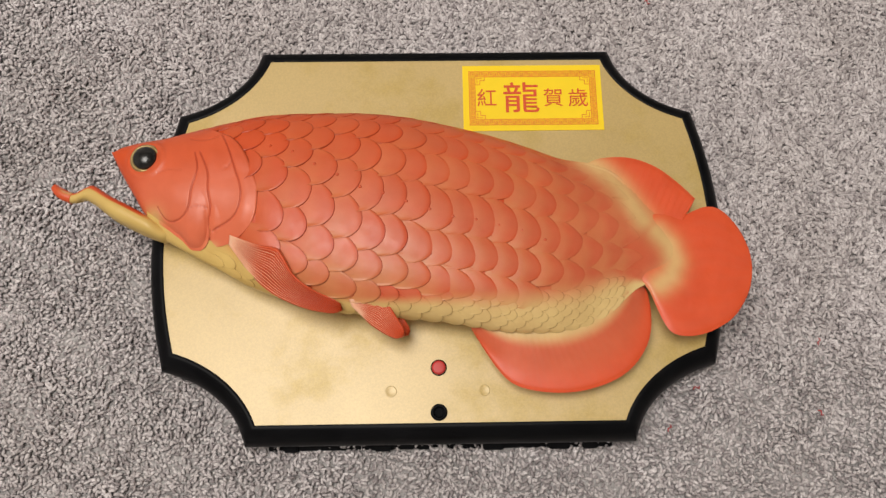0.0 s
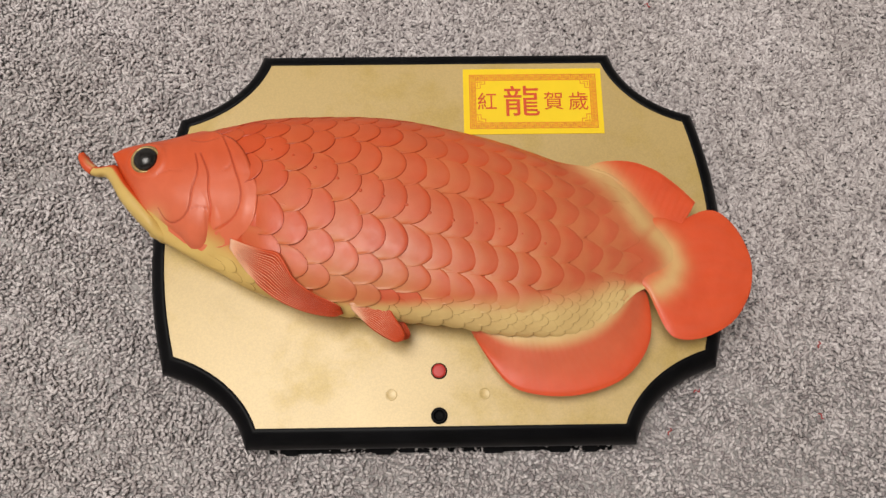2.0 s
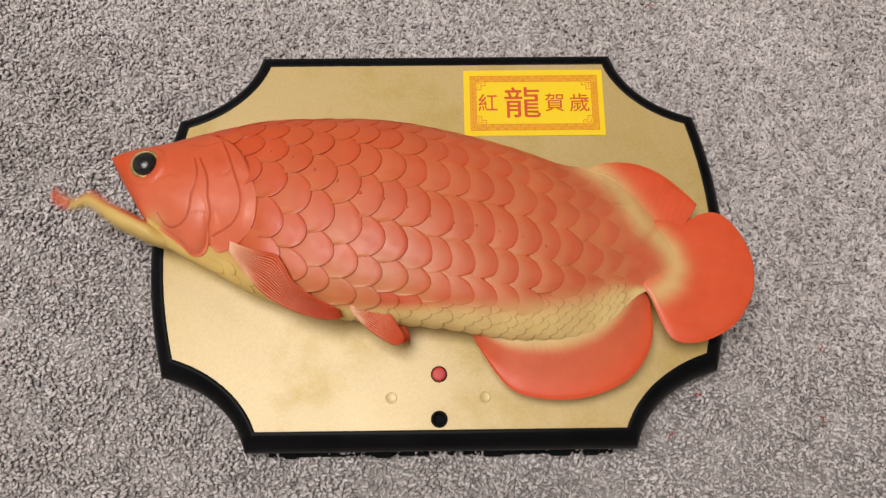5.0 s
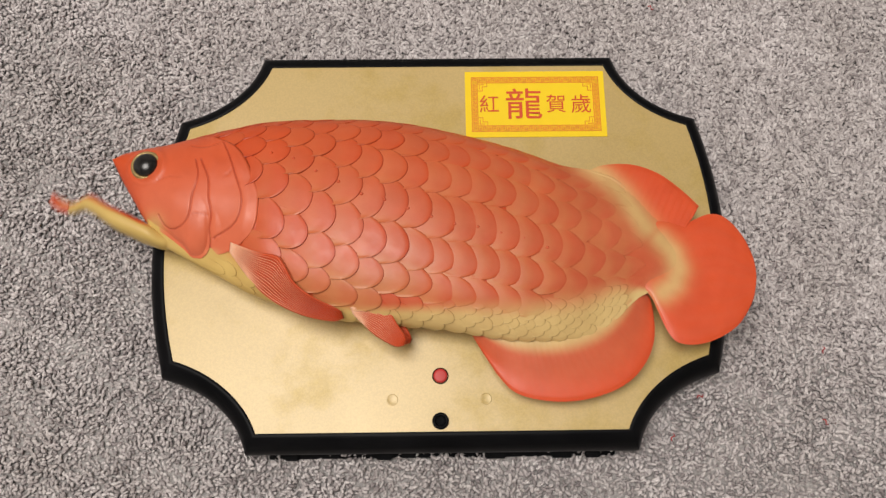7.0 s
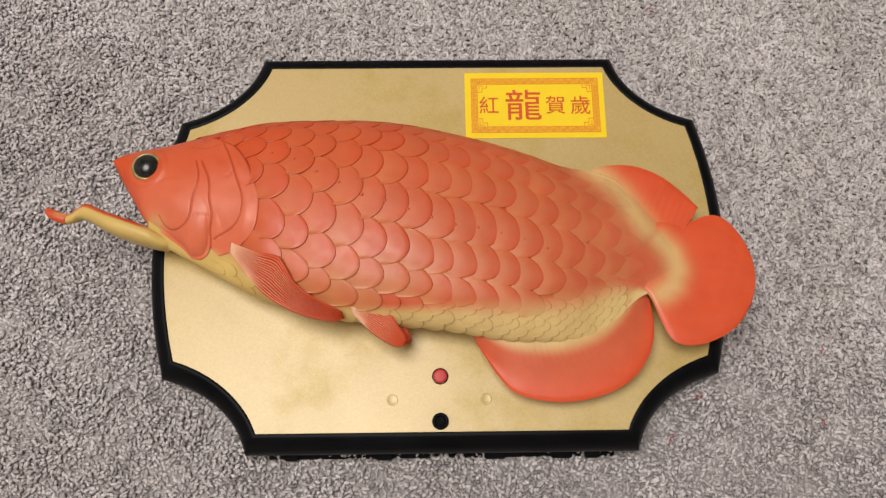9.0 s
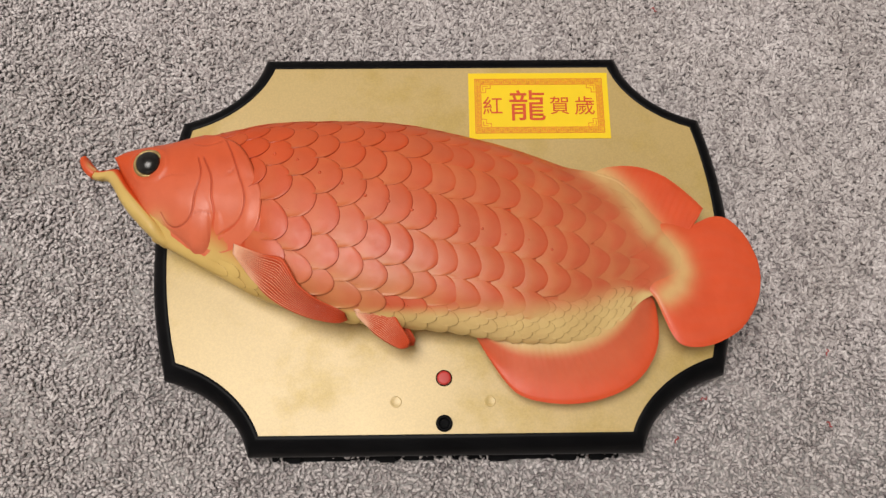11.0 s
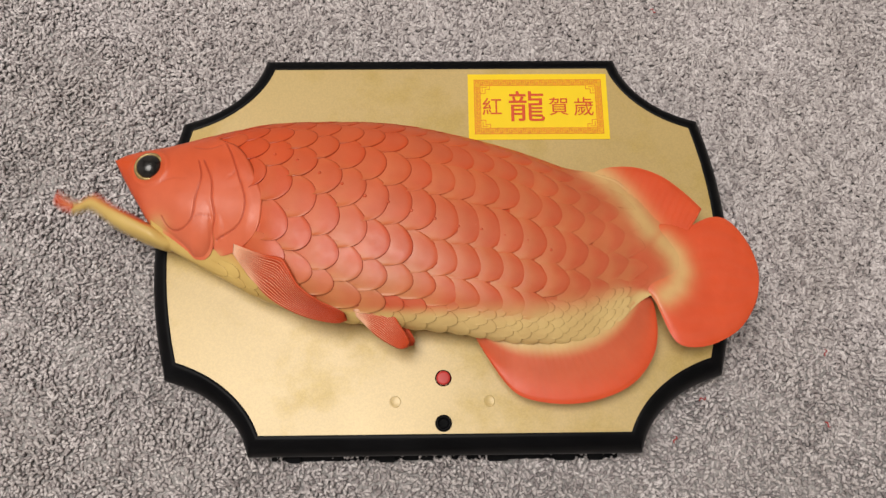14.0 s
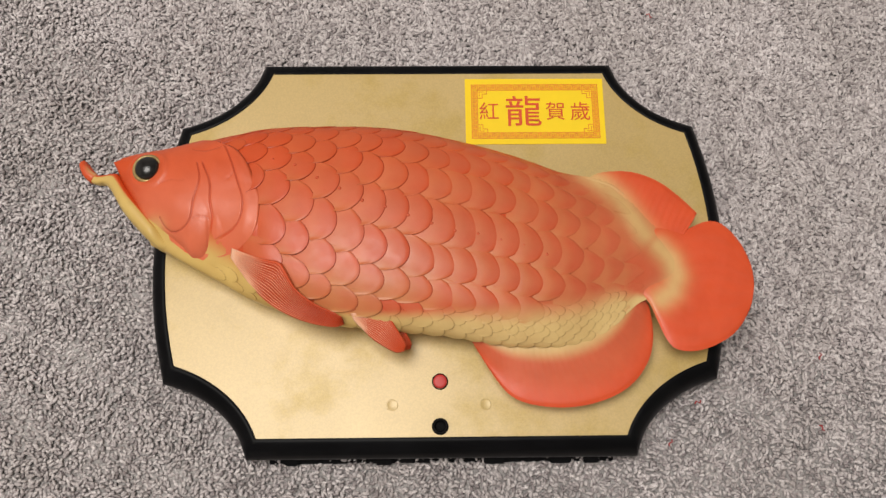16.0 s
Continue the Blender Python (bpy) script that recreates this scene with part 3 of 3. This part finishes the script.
def fish():
    top = new("toy_fish")
    tagged(top, "red rubber singing toy fish mounted on gold plaque", "toy fish")
    ws = [-180 + 360 * k / 96 for k in range(96)]
    # body in five stiff sections, each reaching a little under the one before it
    bounds = (-184.0, *JOINTS, 152.0)
    sections = []
    for k in range(5):
        a, b = bounds[k] - (3.5 if k else 0), bounds[k + 1] + (1.0 if k < 4 else 0)
        xs = np.linspace(a, b, max(12, int((b - a) / 1.6)))

        def skin(x, w, a=a, k=k):
            inset = (-0.5 * smoothstep(a + 4, a, x) if k else -0.3 * smoothstep(-112, -122, x)) - 0.7 * smoothstep(-118, -100, x) * smoothstep(128, 105, x)
            return section(x, w, inset)

        sections.append(loft("body_section", xs, ws, skin, lambda p: paint(p.x, p.y), top, "red rubber body with cream belly" if k < 4 else "pink and cream rubber tail stem"))
    # large scales: rows that run with the flank's middle row, column behind column
    dw = 20.5
    tip, seed = -155.0, 1
    while tip < 128:
        rx = 14.4 - 2.4 * smoothstep(0, 80, tip)
        for r in range(-6, 7):
            x = tip + 0.8 - 0.55 * (r - 0.8) ** 2 * (1 if r > 0 else 0.6) - rx
            w = round_angle(tip, MIDDLE_ROW(tip)) - r * dw
            if abs(w) > 97 or tip < gill_on_body(w) + (4 if w > -8 else 15):
                continue
            p = section(x + rx * 0.4, w)
            if p.y < BELLY(x) + CREAM_DEPTH(x) * 0.65 + 5.0:
                continue
            lift = 1.15 * smoothstep(116, 50, x) * (0.75 + 0.25 * smoothstep(80, 40, w)) * (1 + 0.35 * smoothstep(10, -50, x) * smoothstep(70, 45, w)) + 0.10
            lift *= 1 - 0.5 * smoothstep(-112, -135, tip)
            if w > 40:
                lift *= 1 - 0.45 * smoothstep(-40, 20, x)
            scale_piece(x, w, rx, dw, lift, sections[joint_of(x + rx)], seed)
            seed += 1
        tip += 15.2 - 0.9 * smoothstep(-70, -20, tip) - 1.6 * smoothstep(0, 80, tip)
    # a line of tiny raised pores along the flank
    for k in range(13):
        x = -105 + 14.2 * k
        y = MIDDLE_ROW(x + 8) - 1.5 + (0.6 if k % 2 else -0.6)
        p = Vector((x, y, skin_height(x, y) + 0.75 + 0.45 * smoothstep(10, -50, x)))
        dot = lathe([(0.0012, -0.0010), (0.0010, 0.0000), (0.0006, 0.0004), (0, 0.0005)], 12)
        for v in dot.verts:
            v.co = v.co + p * MM
        me = bpy.data.meshes.new("pore")
        dot.to_mesh(me)
        dot.free()
        verts, faces = [v.co.copy() for v in me.vertices], [tuple(f.vertices) for f in me.polygons]
        bpy.data.meshes.remove(me)
        piece("pore", mesh_of("pore", verts, faces, RUBBER, [paint(x, y, 0.6)] * len(verts)), sections[joint_of(x)])
    # small belly scales
    x, col = -58.0, 0
    while x < 112:
        size = 5.0 + 1.8 * smoothstep(60, -20, x)
        depth = CREAM_DEPTH(x) * 0.85 + 4.0
        rows = int(depth / (size * 1.25)) + 1
        for r in range(rows):
            y = BELLY(x) + 2.0 + (r + (0.5 if col % 2 else 0.0)) * size * 1.25
            if y > BELLY(x) + depth + 2:
                continue
            yc, hw = (TOP(x) + BELLY(x)) / 2, (TOP(x) - BELLY(x)) / 2
            v = max(-0.995, (y - yc) / hw)
            w = -math.degrees(math.asin(abs(v) ** (1 / 0.92))) if v < 0 else 0
            spread = size * 1.3 / max(6.0, hw * math.cos(radians(w)) * radians(1) * 57.3 + 4.0) * 57.3
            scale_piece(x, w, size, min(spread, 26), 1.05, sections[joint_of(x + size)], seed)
            seed += 1
        x += size * 0.98
        col += 1
    for x, w in ((-139, -66), (-129, -70), (-131, -58), (-119, -62), (-120, -76)):
        scale_piece(x, w, 6.0, 14, 0.85, sections[0], seed)
        seed += 1

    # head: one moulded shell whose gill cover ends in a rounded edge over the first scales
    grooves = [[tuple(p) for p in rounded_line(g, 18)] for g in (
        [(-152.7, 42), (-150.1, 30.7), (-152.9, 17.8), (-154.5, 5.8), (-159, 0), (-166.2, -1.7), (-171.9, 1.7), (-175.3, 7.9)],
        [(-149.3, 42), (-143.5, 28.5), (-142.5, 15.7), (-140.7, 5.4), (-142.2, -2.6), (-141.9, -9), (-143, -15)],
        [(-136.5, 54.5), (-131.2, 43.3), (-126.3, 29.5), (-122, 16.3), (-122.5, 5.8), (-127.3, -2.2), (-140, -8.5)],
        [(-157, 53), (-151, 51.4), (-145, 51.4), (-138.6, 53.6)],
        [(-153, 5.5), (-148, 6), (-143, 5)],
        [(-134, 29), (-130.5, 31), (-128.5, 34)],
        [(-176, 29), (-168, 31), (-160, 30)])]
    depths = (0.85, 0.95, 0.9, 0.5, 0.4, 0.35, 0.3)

    n, hw = 220, [-180 + 360 * k / 260 for k in range(260)]
    pts, turn = [], []
    for i in range(n + 1):
        for w in hw:
            s = min(1.0, i / (n - 1))
            x = -211.0 + (gill_edge(w) + 211.0) * s
            lift = 0.15 * smoothstep(0.3, 0.9, s) * smoothstep(88, 55, abs(w)) - (0.15 if i == n - 1 else 0) - (0.7 if i == n else 0)
            if i == n:
                x += 1.3
            p = section(x, w, lift, bottom=MOUTH)
            if x < -204:
                p.y -= 2.4 * ((-204 - x) / 7.0) ** 2 * smoothstep(0, 70, w)
            if -96 < w < 88 and x > -176:
                p.z = max(p.z, skin_height(x, p.y) + ((0.45 - 0.2 * smoothstep(-20, 30, w)) if i < n else -0.1) * smoothstep(-176, -168, x))
            pts.append(p)
            turn.append(w)
    pts, turn = np.array(pts), np.array(turn)
    px, py = pts[:, 0], pts[:, 1]

    def away(line):
        best = np.full(len(pts), 1e9)
        for (ax, ay), (bx, by) in zip(line[:-1], line[1:]):
            dx, dy = bx - ax, by - ay
            t = np.clip(((px - ax) * dx + (py - ay) * dy) / (dx * dx + dy * dy + 1e-9), 0, 1)
            best = np.minimum(best, np.hypot(px - ax - t * dx, py - ay - t * dy))
        return best

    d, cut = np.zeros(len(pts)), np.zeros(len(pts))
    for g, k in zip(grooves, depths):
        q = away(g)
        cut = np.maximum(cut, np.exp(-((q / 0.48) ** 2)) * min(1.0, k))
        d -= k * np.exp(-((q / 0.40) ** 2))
    # the cheek swells, the eye sits in a shallow bowl, plates step down towards the gill
    d += 1.3 * np.exp(-((np.hypot(px + 166, py - 14) / 12) ** 2))
    e = np.hypot(px + 185.3, py - 39.8)
    d -= 1.6 * np.exp(-((e / 8.0) ** 4)) - 0.9 * np.exp(-(((e - 11.5) / 2.2) ** 2))
    d += 0.5 * np.exp(-((away([(-133, 50), (-121.5, 30), (-117.5, 12), (-122, -4)]) / 3.5) ** 2))
    d = np.where(np.abs(turn) < 100, d, 0.0)
    a = np.radians(turn)
    out = np.stack([np.zeros(len(pts)), np.sin(a) * 0.6, np.maximum(0.15, np.cos(a))], axis=1)
    pts = pts + out / np.linalg.norm(out, axis=1)[:, None] * d[:, None]
    verts, cols = list(pts * MM), []
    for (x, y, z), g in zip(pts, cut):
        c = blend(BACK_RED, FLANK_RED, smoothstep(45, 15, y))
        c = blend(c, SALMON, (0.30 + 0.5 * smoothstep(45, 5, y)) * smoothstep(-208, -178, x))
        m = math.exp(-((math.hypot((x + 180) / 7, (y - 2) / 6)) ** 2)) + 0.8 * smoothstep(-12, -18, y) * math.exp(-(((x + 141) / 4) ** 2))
        # a dark red wash down the grooves, their shade painted in with it
        cols.append(blend(blend(c, CREAM, min(0.9, 0.8 * m)), GROOVE_SHADE, 0.85 * g))
    k = len(hw)
    faces = grid_faces(n + 1, k, True) + [tuple(range(k)), tuple(range(len(verts) - k, len(verts)))]
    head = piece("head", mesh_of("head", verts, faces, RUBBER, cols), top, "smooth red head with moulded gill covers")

    ex, ey, ez = -0.1855, 0.0404, 0.0690
    grow = 1.14
    socket = lathe([(r * grow, h) for r, h in ((0.0066, ez + 0.0026), (0.0071, ez + 0.0034), (0.0078, ez + 0.0031), (0.0086, ez + 0.0018), (0.0092, ez - 0.0004), (0.0096, ez - 0.004))], 44, (ex, ey))
    part("eye_ring", socket, EYE_GOLD, head, "dull gold ring round the eye", True)
    part("eye", lathe([(r * grow, h) for r, h in ((0.0070, ez - 0.001), (0.0069, ez + 0.0026), (0.0062, ez + 0.0044), (0.0044, ez + 0.0058), (0.0022, ez + 0.0066), (0, ez + 0.0068))], 44, (ex, ey)), EYE_BLACK, head, "glossy black domed eye", True)

    # lower jaw with its curled chin
    lip = rounded_line([(-247, 29), (-241, 25.5), (-234.5, 22.8), (-230, 24.5), (-225, 27), (-221, 27), (-209.5, 19.5), (-198, 13.4), (-186, 6.6), (-177, 0.5), (-168, -5)], 70)
    chin = rounded_line([(-248.5, 26.5), (-245, 21.0), (-239, 17), (-232.8, 16.6), (-227.4, 18.2), (-221, 15.0), (-208, 5.0), (-193, -3.2), (-182, -8.0), (-174, -10.2), (-167, -7.5)], 70)
    verts, cols, m = [], [], 40
    for i in range(70):
        s = i / 69
        u, l = lip[i], chin[i]
        c, h = (u + l) / 2, (u - l) / 2
        k = (3.2 + 9.5 * smoothstep(0.10, 0.6, s)) * (1 - 0.55 * smoothstep(0.80, 1.0, s))
        for j in range(m):
            a = 2 * math.pi * j / m
            ca, sa = math.cos(a), math.sin(a)
            q = c + h * math.copysign(abs(ca) ** 0.85, ca)
            z = 55.0 + k * math.copysign(abs(sa) ** 0.75, sa) * (1.0 if sa > 0 else 0.8)
            verts.append((q[0] * MM, q[1] * MM, z * MM))
            r = smoothstep(0.08 + 0.35 * s, 0.26 + 0.35 * s, ca) * (1 - smoothstep(0.72, 0.86, s))
            r = max(r, smoothstep(0.14, 0.04, s))
            cols.append(blend(BUFF, BACK_RED, r))
    faces = grid_faces(70, m, True) + [tuple(range(m)), tuple(range(len(verts) - m, len(verts)))]
    jaw = piece("lower_jaw", mesh_of("lower_jaw", verts, faces, RUBBER, cols), top, "cream lower jaw with red lip")
    for dz, dy, reach in ((1.6, 0.0, 0.0), (-2.5, 1.0, -2.0)):
        line = rounded_line([(-236, 19.5, 55 + dz * 0.6), (-241, 21 + dy, 55 + dz), (-245, 23.8 + dy, 55 + dz * 1.2), (-248.8 - reach, 27.2 + dy, 55 + dz * 1.3)], 22)
        verts, cols = [], []
        for i, p in enumerate(line):
            s = i / 21
            r = (3.5 - 0.9 * s) * max(0.12, 1 - s**8) ** 0.5
            d = line[min(i + 1, 21)] - line[max(i - 1, 0)]
            across = np.array([-d[1], d[0], 0]) / (math.hypot(d[0], d[1]) + 1e-9)
            for j in range(14):
                a = 2 * math.pi * j / 14
                q = p + across * r * math.cos(a) + np.array([0, 0, 0.9 * r * math.sin(a)])
                verts.append(tuple(q * MM))
                cols.append(blend(blend(BACK_RED, CREAM, 0.75 * smoothstep(0.1, -0.7, math.cos(a)) * smoothstep(0.8, 0.3, s)), PINK, 0.2))
        faces = grid_faces(22, 14, True) + [tuple(range(14)), tuple(range(len(verts) - 14, len(verts)))]
        piece("barbel", mesh_of("barbel", verts, faces, RUBBER, cols), jaw, "short red chin barbel")

    # fins
    def red_fin(root, haze=0.0):
        def colour(x, y, s, b, ray):
            c = root(x, y, s, b)
            base = blend(FIN_RED, PINK, 0.05 + 0.12 * max(0.0, ray) + haze * smoothstep(1.0, 0.55, b))
            return blend(base, CREAM, c)
        return colour

    fin_piece("dorsal_fin", [(92, 36), (102, 42.5), (113, 44.8), (128, 44), (143, 38), (155.5, 28), (166.4, 16.4), (166.8, 14.6), (163, 8), (159, 3.6)],
              [(92, 28), (100, 18), (106, 8), (112, 0), (120, -6), (130, -12), (140, -13), (150, -8), (157, 1)],
              lambda s, b, x, y: 54.6 - 1.2 * smoothstep(0.55, 1.0, b), sections[4], red_fin(lambda x, y, s, b: 0.80 * math.exp(-(line_distance((x, y), DORSAL_ROOT) / 9.0) ** 2)), 22, 0.10, False, 3.0, label="red dorsal fin fading to cream at its root")
    fin_piece("tail_fin", [(124, 4), (142, 6), (152, 4.5), (157.5, 2.9), (161, 4.8), (173, 9.5), (183, 7.4), (192.8, -4), (198.5, -18.5), (199.5, -32)],
              [(124, -38), (131, -44), (135.4, -55), (140.5, -67.5), (146.2, -73.6), (157, -75), (170, -71.7), (184.5, -63), (195, -48.5), (199, -35)],
              lambda s, b, x, y: 55.6 - 1.5 * s, sections[4], red_fin(lambda x, y, s, b: 0.80 * math.exp(-(line_distance((x, y), TAIL_ROOT) / 8.0) ** 2)), 9, 0.02, True, 3.2, 80, 44, label="smooth round red tail fin")
    fin_piece("anal_fin", [(14, -58), (36, -60), (56, -61), (74, -59), (90, -53), (104, -44), (116, -37), (127, -36)],
              [(21, -69.8), (27, -80), (36, -93.6), (44.5, -102), (56.3, -106.3), (73, -108.2), (90.3, -106.6), (108, -100.8), (120.8, -91.8), (130, -78.6), (133.6, -64.5), (133, -48), (130, -40)],
              lambda s, b, x, y: 55.5 - 6.5 * smoothstep(0.15, 0.9, b), sections[3], red_fin(lambda x, y, s, b: 0.92 * smoothstep(0.47, 0.25, b), 0.9), 34, 0.07, False, 3.0, 110, 34, label="red anal fin, cream along its root")

    def pale(x, y, s, b, ray):
        # hollows between rays coloured darker, shade put into the paint
        return blend(blend(blend(BACK_RED, PINK, 0.25), GROOVE_SHADE, 0.4 * smoothstep(0.1, -0.9, ray)), (0.80, 0.46, 0.30), min(1.0, 2.4 * pale_rays(x, y, s, b)))

    def pale_rays(x, y, s, b):
        r = math.sin(b * 16 * math.pi * 2 + 0.9 * math.sin(5 * s) + 0.9 * math.sin(11 * b + 4 * s))
        return 0.40 * smoothstep(0.62, 1.0, r) * smoothstep(0.9, 0.5, s) * smoothstep(0.08, 0.2, b) + 0.45 * smoothstep(0.34, 0.0, s) + 0.5 * smoothstep(0.6, 0.95, b) * smoothstep(0.4, 0.1, s)

    fin_piece("pectoral_fin", [(-129, -11.5), (-111, -19.5), (-98.5, -22.8), (-94, -28), (-87.5, -39), (-77, -47), (-66, -52), (-60, -55.5)],
              [(-130, -17), (-117, -34.5), (-106.5, -44.8), (-95, -52), (-81, -57.6), (-66, -60.4), (-59, -58.6)],
              lambda s, b, x, y: max(66.5 + 2.0 * (1 - b), skin_height(x, y) - 3.0 * b * s) + 1.0 + 3.4 * smoothstep(0.15, 0.6, s) * (1 - b) + 1.1 * math.exp(-(((b - 0.06) / 0.08) ** 2)) * smoothstep(0.1, 0.3, s), sections[0], pale, 16, 0.75, True, 3.0, 100, 110, label="red pectoral fin with pale moulded rays")
    for dy, dz, dx in ((0.5, 0, 2.5), (4.0, -13, 5.5)):
        fin_piece("pelvic_fin", [(-58 + dx, -53 + dy), (-48 + dx, -51.5 + dy), (-36 + dx, -52 + dy), (-31 + dx, -60 + dy), (-25.5 + dx, -69 + dy), (-24 + dx, -73 + dy)],
                  [(-57 + dx, -56 + dy), (-51 + dx, -62 + dy), (-44 + dx, -68.5 + dy), (-36 + dx, -73.5 + dy), (-30 + dx, -76 + dy), (-25 + dx, -75 + dy)],
                  lambda s, b, x, y, dz=dz: 70.5 + dz - 5.0 * s - 4.0 * b, sections[0], pale, 16, 0.28, True, 3.0, 60, 90, label="small red pelvic fin with pale rays")
    return top, head, jaw, sections


# ---- movement ----
# seconds and how far the jaw hangs open (0 closed), then seconds and how far the tail lifts
JAW = """0 44 .1 46 .2 46 .3 46 .4 46 .5 16 .6 0 .7 35 .8 63 .9 56 1 0 1.4 0 1.5 33 1.6 59 1.7 54 1.8 0 2.2 0 2.3 41 2.4 62 2.5 26 2.6 0 3 0
3.1 52 3.2 53 3.3 0 3.7 0 3.8 16 3.9 63 4 8 4.1 0 4.2 20 4.3 60 4.4 40 4.5 0 4.9 0 5 45 5.1 60 5.2 10 5.3 0 5.6 0 5.7 40 5.8 60 5.9 4 6 0 6.1 30 6.2 46 6.3 44 6.6 44 6.7 28 6.8 0
6.9 0 7 49 7.1 63 7.2 64 7.3 59 7.4 0 7.6 0 7.7 6 7.8 31 7.9 35 8 40 8.1 44 8.3 44 8.4 3 8.5 0 8.6 60 8.7 37 8.8 0 8.9 11 9 62 9.1 52 9.2 48
9.3 46 9.6 45 9.7 10 9.8 0 10.2 0 10.3 45 10.4 62 10.5 10 10.6 0 11 0 11.1 20 11.2 52 11.3 53 11.4 52 11.5 0 11.6 0 11.7 22 11.8 58 11.9 40 12 44 12.9 44 13 20
13.1 0 13.2 13 13.3 63 13.4 60 13.5 0 13.9 0 14 46 14.1 60 14.2 46 14.3 0 14.7 0 14.8 54 14.9 62 15 14 15.1 0 15.4 0 15.5 10 15.6 56 15.7 37 15.8 0 16 0"""
TAIL = """0 0 .7 0 .8 .4 .9 .8 1 .35 1.1 .05 1.2 0 1.5 0 1.6 .3 1.7 .8 1.8 .5 1.9 .05 2 0 2.3 0 2.4 .4 2.5 .9 2.6 .35 2.7 .05 2.8 0 3.1 .05 3.2 .55 3.3 .35 3.4 .05 3.5 0 3.9 .05
4 .4 4.1 .85 4.2 .9 4.3 .4 4.4 .05 4.5 0 5 .05 5.1 .7 5.2 .7 5.3 .1 5.4 0 6.3 0 7 .02 7.1 .4 7.2 .75 7.3 .6 7.4 .2 7.5 0 7.7 .05 7.8 .5 7.9 .9 8 1 8.1 .2 8.2 0 8.5 .02 8.6 .5 8.7 .6 8.8 .2 8.9 0
10.3 0 10.4 .6 10.5 .7 10.6 .1 10.7 0 11.6 .02 11.7 .4 11.8 .85 11.9 .85 12 .4 12.1 .05 12.2 0 13.2 .02 13.3 .35 13.4 .75 13.5 .8 13.6 .1 13.7 0 14 .02 14.1 .4 14.2 .8 14.3 .4 14.4 .05 14.5 0
14.8 .05 14.9 .75 15 1 15.1 .35 15.2 .05 15.3 0 15.6 .05 15.7 .45 15.8 .85 15.9 .4 16 .05"""


def pairs(text):
    n = [float(k) for k in text.split()]
    return list(zip(n[::2], n[1::2]))


def about(x, y, z, m):
    return Matrix.Translation((x, y, z)) @ m @ Matrix.Translation((-x, -y, -z))


JAW_REST = 20.3
TAIL_BEND, TAIL_ROLL = 6.0, 0.2


def motions():
    open_by = [(t, 0.456 * e) for t, e in pairs(JAW)]
    nod = [(t, 0.0018 * (1 - o / JAW_REST)) for t, o in open_by]
    walk(fish_head, [(t, pose(-0.2 * n, n, 0)) for t, n in nod])
    walk(fish_jaw, [(t, pose(n * -0.35, n * 1.1, 0) @ about(-0.1752, -0.0035, 0.055, pose(0, 0, 0, 0, 0, o - JAW_REST))) for (t, o), (_, n) in zip(open_by, nod)])
    for k in range(1, 5):
        rows = []
        for t, a in pairs(TAIL):
            m = Matrix.Identity(4)
            for j in range(k):
                share = (0.40, -0.18, 0.48, 0.30)[j]
                m = m @ about(JOINTS[j] * MM, 0.0, (0.060, 0.080, 0.044, -0.085)[j], pose(0, 0, 0, -TAIL_ROLL * a * share, -TAIL_BEND * a * share, 0))
            rows.append((t, m))
        walk(fish_sections[k], rows)


room()
plaque()
fish_top, fish_head, fish_jaw, fish_sections = fish()
for x, y, turn, curl in ((0.1722, -0.1014, 20, 0.0012), (0.1516, -0.1275, 65, 0.0009), (0.1626, 0.1921, -30, 0.0013), (0.259, -0.071, 80, 0.0010), (0.2535, -0.119, -50, 0.0009)):
    lint(x, y, turn, curl)
carpet_pile()
motions()
